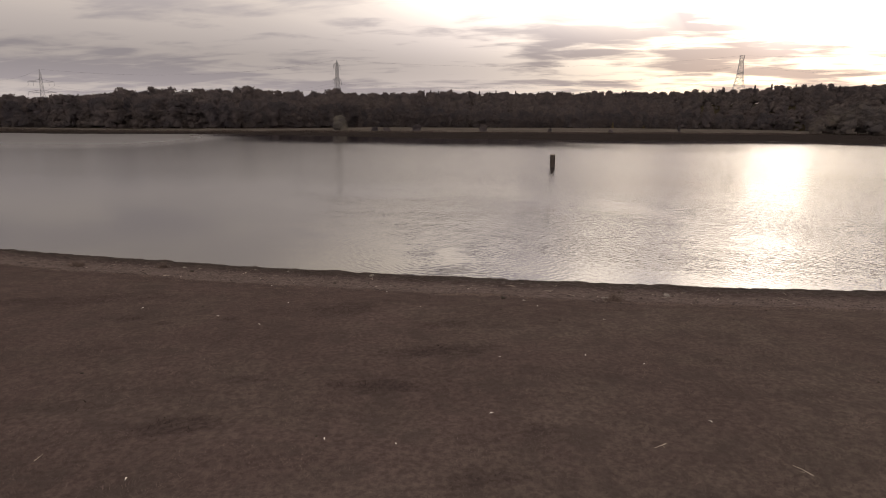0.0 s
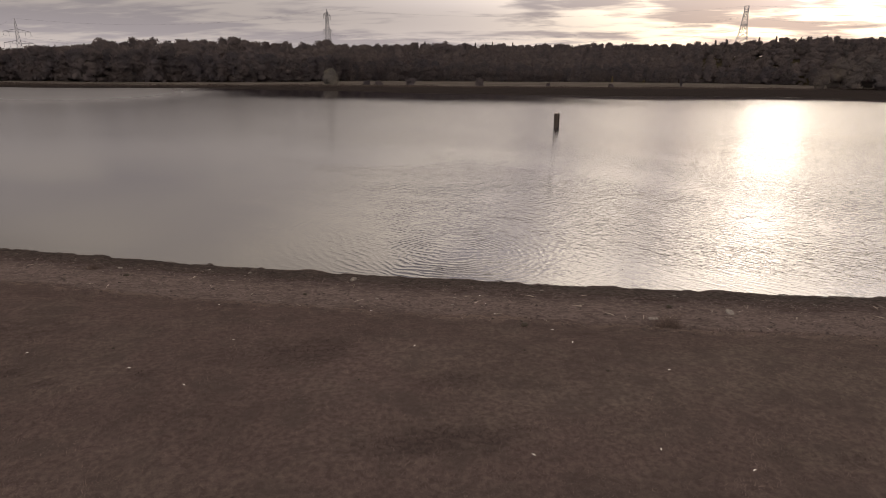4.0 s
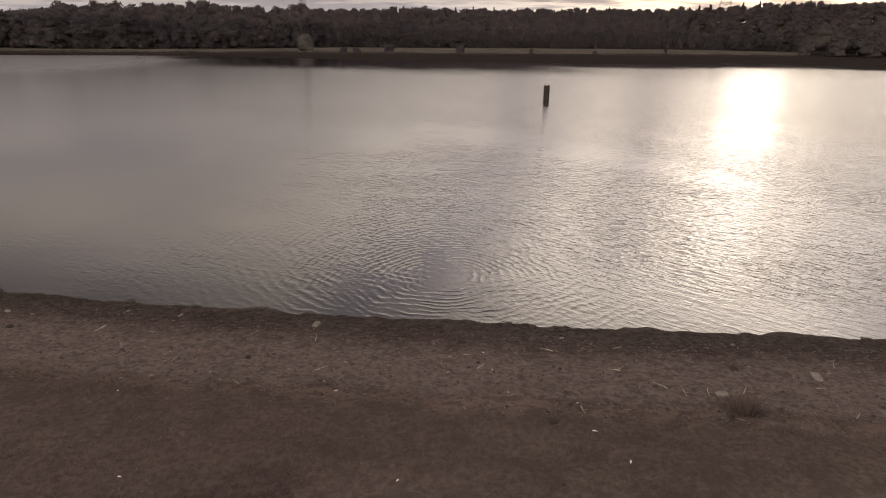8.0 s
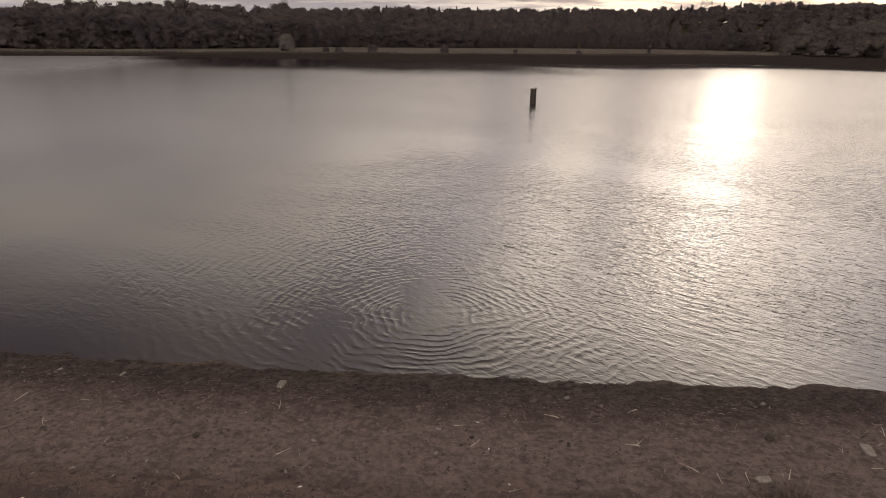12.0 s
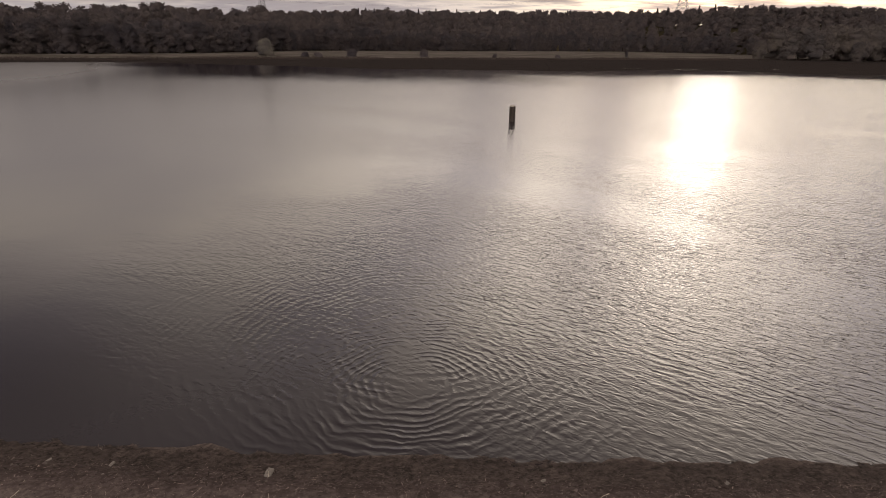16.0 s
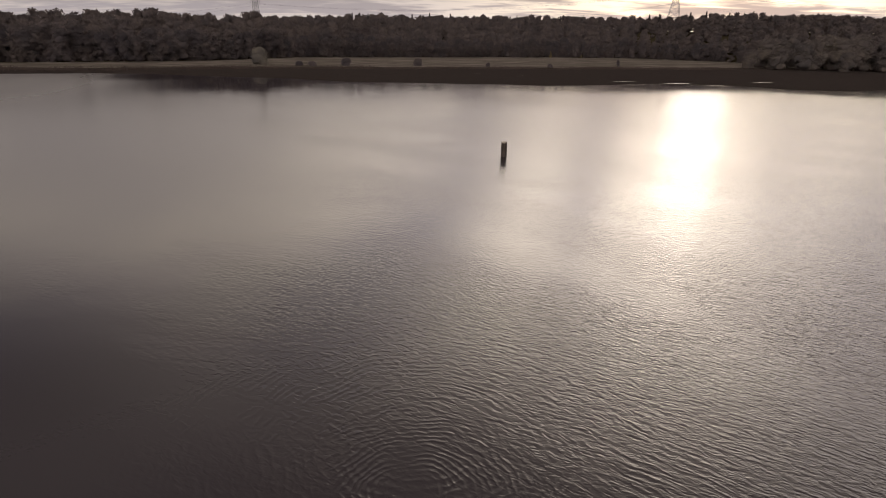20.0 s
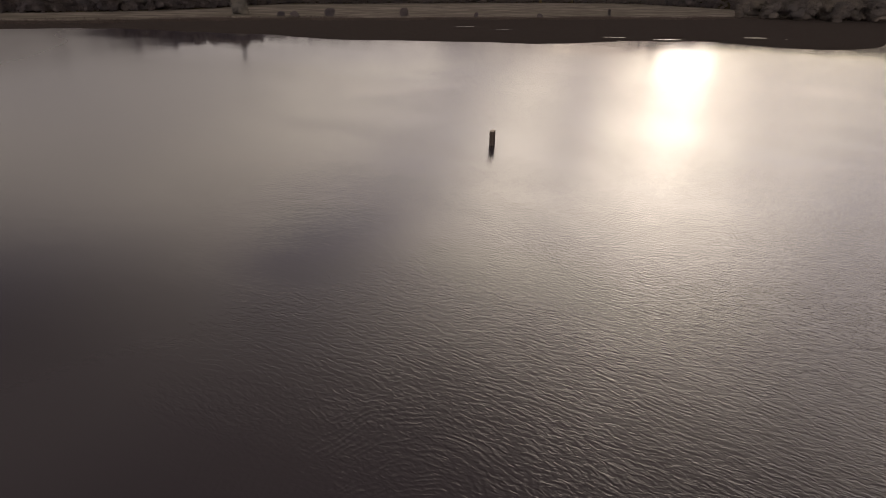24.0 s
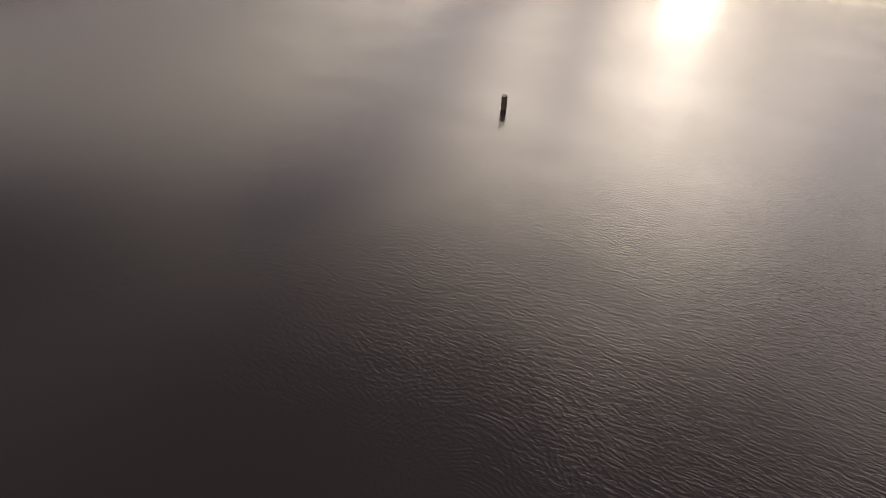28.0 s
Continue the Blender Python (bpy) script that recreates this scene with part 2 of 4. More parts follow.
def water_material():
    m = bpy.data.materials.new("lake_water")
    m.use_nodes = True
    n = Nodes(m.node_tree)
    pos = n.tree.nodes.new("ShaderNodeTexCoord").outputs["Object"]
    axis = n.tree.nodes.new("ShaderNodeSeparateXYZ")
    n.feed(pos, axis.inputs[0])
    out_x, out_y = axis.outputs[0], axis.outputs[1]
    lee = n.tree.nodes.new("ShaderNodeAttribute")
    lee.attribute_name = "shelter"
    shelter = lee.outputs["Fac"]
    off_shore = n.math("SUBTRACT", n.math("ADD", out_y, n.math("MULTIPLY", out_x, 0.27)), 20.2)
    # wind ripples, long crests running down to the right
    wind = n.mapped(pos, rot=(0, 0, 50), scale=(0.55, 1.35, 1.0))
    ripple = n.noise(wind, 2.8, 2.0, 0.55, 0.7)
    fine = n.noise(n.mapped(pos, rot=(0, 0, 28), scale=(0.6, 1.6, 1)), 4.2, 2.0, 0.5, 0.4)
    swell = n.noise(n.mapped(pos, rot=(0, 0, 12), scale=(0.5, 1.0, 1)), 0.22, 2.0)
    # calm and ruffled patches, drawn out along the wind
    patch = n.noise(n.mapped(pos, (5, 9, 0), (0, 0, -38), (1.0, 0.5, 1)), 0.06, 4.0, 0.55, 0.9)
    ruffled = n.math("ADD", n.span(patch, 0.30, 0.70, 0.15, 0.85), n.span(out_x, -24.0, 18.0, -0.60, 0.38), clamp=True)
    amount = n.math("ADD", 0.06, n.math("MULTIPLY", ruffled, 0.68))

    def rings(cx, cy, first, last, wave, seed):
        """A broken train of circular waves round one spot."""
        off = n.vec("SUBTRACT", pos, (cx, cy, 0.0))
        away = n.vec("LENGTH", n.vec("MULTIPLY", off, (1.0, 1.1, 0.0)))
        wobble = n.math("MULTIPLY", n.noise(n.mapped(pos, (seed, 0, 0)), 0.45, 3.0, 0.5), 1.5)
        crest = n.math("SINE", n.math("MULTIPLY", n.math("ADD", away, wobble), 2 * math.pi / wave))
        crest = n.math("SUBTRACT", n.math("POWER", n.math("MULTIPLY", n.math("ADD", crest, 1.0), 0.5), 1.6), 0.4)
        reach = n.math("MULTIPLY", n.span(away, last, first * 2.2), n.span(away, first * 0.3, first * 1.3))
        broken = n.span(n.noise(n.mapped(pos, (2, 5 + seed, 0)), 0.5, 4.0, 0.6), 0.38, 0.60, 0.12, 1.0)
        return n.math("MULTIPLY", n.math("MULTIPLY", crest, reach), broken), away

    ring, away = rings(4.9, 22.9, 1.1, 9.0, 0.36, 0.0)
    wide_ring, _ = rings(5.9, 26.0, 2.5, 17.0, 0.50, 3.0)
    # small waves running in to the bank
    lap_way = n.math("ADD", n.vec("DOT_PRODUCT", pos, (0.766, 0.643, 0.0)), n.math("MULTIPLY", n.noise(n.mapped(pos, rot=(0, 0, 50), scale=(0.30, 0.8, 1)), 0.75, 3.0, 0.5, 0.5), 1.5))
    lap = n.math("POWER", n.math("MULTIPLY", n.math("ADD", n.math("SINE", n.math("MULTIPLY", lap_way, 13.0)), 1.0), 0.5), 1.8)
    lap = n.math("MULTIPLY", lap, n.math("MULTIPLY", n.math("MULTIPLY", n.span(off_shore, 13.0, 5.0), n.span(off_shore, 0.0, 4.5, 0.35, 1.0)), n.span(out_x, 9.0, 17.0)))
    lap = n.math("MULTIPLY", lap, n.span(n.noise(n.mapped(pos, (3, 1, 0), (0, 0, 50), (0.4, 1.0, 1)), 0.7, 3.0), 0.36, 0.60, 0.1, 1.0))
    h = n.math("MULTIPLY", n.math("ADD", ripple, n.math("MULTIPLY", fine, 0.32)), amount)
    h = n.math("MULTIPLY", h, n.span(away, 1.5, 7.0, 0.35, 0.85))
    h = n.math("MULTIPLY", h, n.span(off_shore, 0.0, 6.0, 0.35, 1.0))
    h = n.math("MULTIPLY", h, n.math("MULTIPLY", n.span(out_y, 26.0, 60.0, 1.0, 0.50), n.span(shelter, 110.0, 35.0, 1.0, 0.22)))
    h = n.math("ADD", h, n.math("MULTIPLY", swell, 0.12))
    h = n.math("ADD", h, n.math("ADD", n.math("MULTIPLY", ring, 0.10), n.math("MULTIPLY", wide_ring, 0.075)))
    h = n.math("ADD", h, n.math("MULTIPLY", lap, 0.11))
    # sheltered by the bank, ruffled in the open, glassy close under the far shore
    cove = n.span(out_x, -95.0, -55.0)
    calm = n.math("MULTIPLY", n.span(shelter, 46.0, 14.0, 0.0, 0.135), cove)
    inlet = n.math("MULTIPLY", n.span(out_x, -60.0, -25.0), n.span(out_x, 95.0, 50.0))
    calm = n.math("MAXIMUM", calm, n.math("MULTIPLY", n.span(shelter, 95.0, 40.0, 0.0, 0.135), inlet))
    calm = n.math("MULTIPLY", calm, n.span(shelter, -1.0, 1.0))
    breeze = n.math("MULTIPLY", n.span(out_x, -45.0, -80.0), n.span(out_y, 130.0, 200.0, 0.0, 0.16))
    rough = n.math("ADD", n.math("SUBTRACT", n.span(out_y, 42.0, 92.0, 0.060, 0.175), calm), breeze)
    b = n.add("ShaderNodeBsdfPrincipled", Roughness=rough, IOR=1.333)
    murk = n.mix(n.noise(pos, 0.03, 3.0), (0.0165, 0.0135, 0.0178), (0.0215, 0.0178, 0.0212))
    n.feed(murk, b.inputs["Base Color"])
    n.feed(n.bump(h, WAVE), b.inputs["Normal"])
    out = n.tree.nodes.new("ShaderNodeOutputMaterial")
    n.tree.links.new(b.outputs[0], out.inputs[0])
    return m


def ground_material():
    """Turf, trampled strand, weed line, marsh, pale meadow and wood floor, laid by distance from the water."""
    m = bpy.data.materials.new("lakeside_ground")
    m.use_nodes = True
    n = Nodes(m.node_tree)
    pos = n.tree.nodes.new("ShaderNodeTexCoord").outputs["Object"]

    def attr(name):
        a = n.tree.nodes.new("ShaderNodeAttribute")
        a.attribute_name = name
        return a.outputs["Fac"]

    inland, far = attr("inland"), attr("far_land")
    speck, grain = n.noise(pos, 26.0, 4.0, 0.7), n.noise(pos, 7.0, 5.0, 0.65)
    mid, broad = n.noise(pos, 1.1, 4.0, 0.6, 0.3), n.noise(n.mapped(pos, rot=(0, 0, 10), scale=(0.34, 1.0, 1)), 0.85, 6.0, 0.62, 0.5)
    patchy = n.noise(n.mapped(pos, (4, 1, 0), (0, 0, 15), (0.7, 1.0, 1)), 0.30, 4.0, 0.6, 0.4)
    axis = n.tree.nodes.new("ShaderNodeSeparateXYZ")
    n.feed(pos, axis.inputs[0])
    turf = n.mix(n.span(grain, 0.3, 0.7), (0.0570, 0.0422, 0.0400), (0.0960, 0.0717, 0.0676))
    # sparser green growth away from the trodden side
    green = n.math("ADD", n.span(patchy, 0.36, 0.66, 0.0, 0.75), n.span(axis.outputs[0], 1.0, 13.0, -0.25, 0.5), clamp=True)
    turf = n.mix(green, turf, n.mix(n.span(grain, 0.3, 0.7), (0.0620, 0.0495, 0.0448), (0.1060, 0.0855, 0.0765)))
    turf = n.mix(n.span(mid, 0.44, 0.68, 0.0, 0.65), turf, (0.0560, 0.0450, 0.0420))
    # broad noise paints in the shade of dips in the turf
    turf = n.mix(n.span(broad, 0.51, 0.69, 0.0, 0.30), turf, (0.0400, 0.0300, 0.0290))
    turf = n.mix(n.span(speck, 0.60, 0.72, 0.0, 0.5), turf, (0.1600, 0.1300, 0.1130))
    turf = n.mix(n.math("MULTIPLY", attr("dark_patch"), 0.62), turf, n.mix(n.span(grain, 0.35, 0.65), (0.0260, 0.0195, 0.0195), (0.0480, 0.0360, 0.0345)))
    clot = n.noise(n.mapped(pos, rot=(0, 0, 16), scale=(0.7, 1.0, 1)), 2.6, 5.0, 0.62, 0.6)
    strand = n.mix(n.span(grain, 0.28, 0.72), (0.0690, 0.0535, 0.0515), (0.1400, 0.1120, 0.1070))
    chip = n.noise(pos, 14.0, 3.0, 0.7, 0.8)
    strand = n.mix(n.span(chip, 0.52, 0.66, 0.0, 0.5), strand, (0.0460, 0.0365, 0.0330))
    strand = n.mix(n.span(clot, 0.50, 0.66, 0.0, 0.60), strand, (0.0560, 0.0430, 0.0405))
    strand = n.mix(n.span(clot, 0.46, 0.34, 0.0, 0.45), strand, (0.1380, 0.1090, 0.1020))
    strand = n.mix(n.span(speck, 0.60, 0.70, 0.0, 0.5), strand, (0.2100, 0.1730, 0.1620))
    mud = n.mix(n.span(grain, 0.3, 0.7), (0.0400, 0.0305, 0.0300), (0.0800, 0.0620, 0.0595))
    mud = n.mix(n.span(clot, 0.44, 0.60, 0.0, 0.7), mud, (0.0360, 0.0275, 0.0255))
    weed = n.mix(n.span(grain, 0.35, 0.65), (0.0440, 0.0350, 0.0330), (0.0900, 0.0725, 0.0670))
    shake = n.math("ADD", inland, n.math("MULTIPLY", n.math("SUBTRACT", mid, 0.5), 2.2))
    near = n.mix(n.span(shake, 0.3, 1.0), weed, mud)
    near = n.mix(n.span(shake, 1.0, 3.1), near, strand)
    near = n.mix(n.span(shake, 4.5, 5.9), near, turf)
    # dry grass on the lip of the bank, its lit edge put into the colour
    lip = n.math("MULTIPLY", n.span(shake, 4.9, 5.4), n.span(shake, 6.3, 5.6))
    near = n.mix(n.math("MULTIPLY", lip, n.span(clot, 0.60, 0.44, 0.0, 0.55)), near, (0.1450, 0.1110, 0.0970))
    marsh = n.mix(n.noise(pos, 0.35, 5.0, 0.7), (0.018, 0.0150, 0.0150), (0.031, 0.0255, 0.0240))
    meadow = n.mix(n.span(n.noise(n.mapped(pos, scale=(0.35, 1, 1)), 0.14, 6.0, 0.65), 0.34, 0.66), (0.052, 0.045, 0.041), (0.106, 0.093, 0.085))
    meadow = n.mix(n.span(n.noise(n.mapped(pos, (7, 3, 0), scale=(0.2, 1, 1)), 0.05, 4.0, 0.6), 0.44, 0.62, 0.0, 0.6), meadow, (0.056, 0.051, 0.042))
    floor = n.mix(grain, (0.03, 0.025, 0.018), (0.06, 0.05, 0.03))
    away = n.mix(n.span(far, 0.9, 1.1), marsh, meadow)
    away = n.mix(n.span(far, 1.9, 2.1), away, floor)
    col = n.mix(n.span(far, -0.1, 0.0), near, away)
    b = n.add("ShaderNodeBsdfPrincipled", Roughness=0.95)
    b.inputs["Specular IOR Level"].default_value = 0.0
    n.feed(col, b.inputs["Base Color"])
    relief = n.math("ADD", n.math("MULTIPLY", grain, 1.0), n.math("MULTIPLY", speck, 0.5))
    n.feed(n.bump(relief, 0.05), b.inputs["Normal"])
    out = n.tree.nodes.new("ShaderNodeOutputMaterial")
    n.tree.links.new(b.outputs[0], out.inputs[0])
    return m


WAVE = 0.10
WATER, GROUND = water_material(), ground_material()
LEAF_DARK = leaf_material("woodland_leaves", (0.106, 0.095, 0.102))
# also on the undergrowth, where the darker tone stands for shade
LEAF_FIR_AND_SHADE = leaf_material("conifer_and_shaded_leaves", (0.096, 0.086, 0.092))
LEAF_GROVE = leaf_material("alder_leaves", (0.138, 0.124, 0.120))
LEAF_PALE = leaf_material("willow_leaves", (0.152, 0.144, 0.136))
LEAF_GOLD = leaf_material("birch_leaves", (0.150, 0.125, 0.080))
BARK = material("bark", (0.030, 0.024, 0.020), spec=0.0, grain=3.0)
REED = material("reeds", (0.058, 0.046, 0.042), spec=0.0, spread=0.15, grain=0.4, coarse=0.05, bump=0, island=True)
SEDGE = material("sedge", (0.028, 0.0235, 0.0230), spec=0.0, spread=0.12, grain=0.2, coarse=0.03, bump=0)
BLADE = material("dry_grass", (0.116, 0.0868, 0.0818), spec=0.05, spread=0.32, grain=2.0, coarse=0.35, bump=0, island=True)
DARK_BLADE = material("matted_blades", (0.046, 0.034, 0.031), spec=0.05, spread=0.3, grain=2.0, coarse=0.35, bump=0, island=True)
LITTER = material("dead_stalks", (0.165, 0.126, 0.116), spread=0.5, grain=3.0, coarse=0.4, bump=0, island=True)
WRACK = material("rotting_weed", (0.062, 0.048, 0.044), rough=0.9, spec=0.08, spread=0.6, grain=5.0, coarse=0.5, bump=0.01, island=True)
STEEL = material("galvanised_steel", (0.20, 0.20, 0.21), rough=0.55, metal=0.6, spread=0.2, grain=1.0, bump=0)
CABLE = material("cable_metal", (0.16, 0.16, 0.17), rough=0.5, metal=0.7, spread=0.1, grain=1.0, bump=0)
GLASS = material("insulator_glass", (0.10, 0.11, 0.11), rough=0.25, spread=0.1, grain=1.0, bump=0)
TIMBER = material("tarred_timber", (0.030, 0.023, 0.019), rough=0.75, spread=0.5, grain=6.0, coarse=1.5, bump=0.02)
RUST = material("rusty_iron", (0.045, 0.030, 0.024), rough=0.8, spread=0.4, grain=9.0, coarse=2.0, bump=0.004)
PALE_TOP = material("weathered_top", (0.24, 0.21, 0.185), rough=0.85, spread=0.3, grain=6.0, bump=0.01)
STONE = material("pale_stone", (0.18, 0.160, 0.147), spread=0.3, grain=14.0, coarse=3.0, bump=0.01, obj_random=True)
CRUMB = material("earth_crumb", (0.088, 0.068, 0.064), spread=0.7, grain=1.5, coarse=0.4, bump=0, island=True)
CLOD = material("dark_clod", (0.040, 0.031, 0.024), spread=0.4, grain=12.0, bump=0.02, obj_random=True)
QUILL = material("feather_white", (0.74, 0.72, 0.68), rough=0.7, spread=0.12, grain=30.0, bump=0)
TWIG = material("bleached_twig", (0.36, 0.315, 0.265), spread=0.3, grain=20.0, bump=0.005, obj_random=True)
SHRUB = material("dead_shrub", (0.105, 0.076, 0.066), spread=0.4, grain=6.0, bump=0, island=True)

# ---------------------------------------------------------------- shape of the land


def value_noise(x, y, seed):
    """Smooth noise between -1 and 1 on arrays."""
    rng = np.random.RandomState(seed)
    table = rng.uniform(-1, 1, (256, 256))
    xi, yi = np.floor(x).astype(int), np.floor(y).astype(int)
    u, v = x - xi, y - yi
    u, v = u * u * (3 - 2 * u), v * v * (3 - 2 * v)
    a, b = table[xi % 256, yi % 256], table[(xi + 1) % 256, yi % 256]
    c, d = table[xi % 256, (yi + 1) % 256], table[(xi + 1) % 256, (yi + 1) % 256]
    return (a * (1 - u) + b * u) * (1 - v) + (c * (1 - u) + d * u) * v


def fbm(x, y, seed, octaves=4):
    x, y = np.asarray(x, float), np.asarray(y, float)
    total, amp = np.zeros(np.broadcast(x, y).shape), 1.0
    for k in range(octaves):
        total, x, y, amp = total + amp * value_noise(x, y, seed + k), x * 2.03, y * 2.03, amp * 0.5
    return total * 0.55


def step(v, lo, hi):
    t = np.clip((v - lo) / (hi - lo), 0, 1)
    return t * t * (3 - 2 * t)


def near_shore(x):
    """Where the near bank meets the water."""
    c = np.clip(x, -55, 60)
    return 19.9 - 0.285 * c + 0.0022 * c * c - 0.35 * np.minimum(x + 55, 0) + 0.15 * fbm(x * 0.55, x * 0 + 3.3, 11, 3) + 0.17 * fbm(x * 2.6, x * 0 + 7.7, 13, 4)


def marsh_edge(x):
    # front strip at x 20 to 100 stands in for the wood's reflection
    return np.interp(x, (-700, -300, -140, -106, -84, -60, -35, 0, 20, 60, 100, 130, 150, 184, 206, 231, 256, 293, 420, 900),
                     (330, 285, 263, 266, 272, 276, 264, 254, 238, 231, 224, 228, 234, 230, 208, 199, 208, 228, 236, 190)) + 2 + 3 * fbm(x * 0.06, x * 0 + 8.1, 21, 4)


def bank_line(x):
    return np.interp(x, (-700, -300, -116, -74, -42, -3, 55, 88, 162, 227, 269, 327, 900), (360, 312, 300, 306, 320, 332, 339, 346, 356, 366, 368, 385, 340))


def wood_edge(x):
    return np.interp(x, (-700, -300, -126, -105, -82, -59, -34, 14, 73, 120, 235, 330, 390, 460, 900), (405, 345, 330, 337, 344, 356, 379, 437, 456, 474, 518, 530, 455, 415, 355)) + 5 * fbm(x * 0.03, x * 0 + 1.7, 31, 3)


def hill(x):
    return np.interp(x, (-600, -230, -160, -113, -38, 27, 80, 130, 190, 250, 340, 400, 500, 700), (3, 3.5, 5.5, 9, 11, 14.5, 16.5, 17.5, 19.5, 21.5, 24, 26, 28, 30))


MARSH_POOLS = ((94, 296, 6, 1.9), (108, 282, 6, 1.7), (150, 250, 6, 1.7), (171, 241, 7, 1.6), (226, 249, 6, 2.4), (241, 245, 3, 1.2))


def land(x, y):
    """Height, inland distance on the near side, kind of far land (0 marsh, 1..2 meadow, over 2 wood)."""
    x, y = np.asarray(x, float), np.asarray(y, float)
    inland = near_shore(x) - y
    lip = inland + 0.5 * fbm(x * 0.45, y * 0.45, 41, 3)
    z_near = np.interp(lip, (-60, -12, 0, 2.6, 5.2, 5.6, 8.5, 15, 60, 400), (-4, -0.9, 0.02, 0.30, 0.62, 0.86, 1.22, 1.32, 1.9, 6))
    z_near = z_near + np.where(inland > 0, 0.05 * fbm(x * 0.8, y * 0.8, 51, 4) * np.clip(inland, 0, 3) / 3 + 0.025 * fbm(x * 3.1, y * 3.1, 61, 2), 0)
    e, b, w = y - marsh_edge(x), y - bank_line(x), y - wood_edge(x)
    pools = fbm(x * 0.030, y * 0.10, 71, 3) - 0.44
    z_far = np.interp(e, (-80, 0, 4, 30), (-4, 0.0, 0.12, 0.22))
    z_far = z_far - np.where((e > 3) & (b < -25), np.clip(pools, 0, 0.2) * 0.6, 0)
    for cx, cy, rx, ry in MARSH_POOLS:
        z_far = z_far - 0.5 * step(1.4 - np.hypot((x - cx) / rx, (y - cy) / ry) - 0.25 * fbm(x * 0.3, y * 0.5, 77, 2), 0.0, 0.8)
    z_far = z_far + step(b, -5, 3) * 0.5 + step(b, 3, 65) * 0.8
    z_far = z_far + step(w, 0, 110) * hill(x) + np.clip(w - 110, 0, 900) * 0.004
    far = np.where(e > 0, 0.4, 0.0) + step(b, -3, 2) * 1.0 + np.where(w > 0, 1.0, 0.0)
    middle = inland > -60
    z = np.where(middle, z_near, z_far)
    z = np.maximum(z, step(-x, 640, 720) * 3 - 1 + np.where(x < -640, 0, -9))
    z = np.maximum(z, step(x, 760, 840) * 3 - 1 + np.where(x > 760, 0, -9))
    return z, inland, np.where(middle, -1.0, far)


def height(x, y):
    return float(land(np.array([x]), np.array([y]))[0][0])


def mesh_of(name, verts, faces, mat, smooth=False):
    """A mesh from numpy arrays: verts (n, 3), faces (m, k)."""
    me = bpy.data.meshes.new(name)
    verts, faces = np.asarray(verts, np.float32), np.asarray(faces, np.int32)
    k = faces.shape[1]
    me.vertices.add(len(verts))
    me.vertices.foreach_set("co", verts.ravel())
    me.loops.add(faces.size)
    me.loops.foreach_set("vertex_index", faces.ravel())
    me.polygons.add(len(faces))
    me.polygons.foreach_set("loop_start", np.arange(0, faces.size, k, dtype=np.int32))
    me.polygons.foreach_set("loop_total", np.full(len(faces), k, np.int32))
    me.polygons.foreach_set("use_smooth", np.full(len(faces), smooth))
    me.update(calc_edges=True)
    me.materials.append(mat)
    return me


def grid_faces(nx, ny):
    i = (np.arange(ny - 1)[:, None] * nx + np.arange(nx - 1)[None, :]).ravel()
    return np.stack([i, i + 1, i + nx + 1, i + nx], 1)


# dark patches in the turf: x, y, half length, half width, depth of tone
DARK_PATCHES = ((1.9, 6.0, 1.35, 0.42, 0.9), (-0.2, 3.7, 1.15, 0.36, 0.9), (-4.7, 2.05, 0.95, 0.34, 0.8), (-3.7, 4.5, 0.5, 0.2, 0.7), (-1.5, 10.4, 1.3, 0.75, 0.6),
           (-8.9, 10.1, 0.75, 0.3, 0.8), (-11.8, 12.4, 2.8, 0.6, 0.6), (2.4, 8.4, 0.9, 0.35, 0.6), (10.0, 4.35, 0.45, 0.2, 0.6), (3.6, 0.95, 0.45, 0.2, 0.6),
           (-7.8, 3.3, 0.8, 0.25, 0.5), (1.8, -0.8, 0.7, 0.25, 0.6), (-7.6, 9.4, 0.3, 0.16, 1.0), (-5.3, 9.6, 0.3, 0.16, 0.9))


def dark_patch(x, y):
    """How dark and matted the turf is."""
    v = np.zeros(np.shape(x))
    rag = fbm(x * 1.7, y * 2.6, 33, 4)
    for cx, cy, rx, ry, k in DARK_PATCHES:
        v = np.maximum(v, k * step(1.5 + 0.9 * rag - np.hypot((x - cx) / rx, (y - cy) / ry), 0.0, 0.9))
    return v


def build_ground():
    xs = np.concatenate([np.linspace(-2600, -760, 20), np.arange(-750, -100, 12), np.arange(-98, -36, 3), np.arange(-35, 38, 0.2),
                         np.arange(38, 84, 3), np.arange(84, 262, 1.6), np.arange(264, 860, 8), np.linspace(880, 2600, 20)])
    ys = np.concatenate([np.linspace(-2600, -60, 20), np.arange(-50, -6, 3), np.arange(-5, 29, 0.2), np.arange(29, 60, 3), np.arange(65, 190, 12),
                         np.arange(195, 225, 2.5), np.arange(225, 304, 1.2), np.arange(305, 420, 2.5), np.arange(425, 700, 8), np.linspace(720, 2800, 24)])
    X, Y = np.meshgrid(xs, ys)
    Z, inland, far = land(X.ravel(), Y.ravel())
    me = mesh_of("ground", np.stack([X.ravel(), Y.ravel(), Z], 1), grid_faces(len(xs), len(ys)), GROUND, True)
    for name, data in (("inland", inland), ("far_land", far), ("dark_patch", dark_patch(X.ravel(), Y.ravel()))):
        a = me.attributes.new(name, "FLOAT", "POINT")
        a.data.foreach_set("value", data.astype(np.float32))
    tagged(new("ground", me), "dry trampled lakeside turf, bare strand, far marsh, pale meadow and wooded rise", "ground", kind="structure")


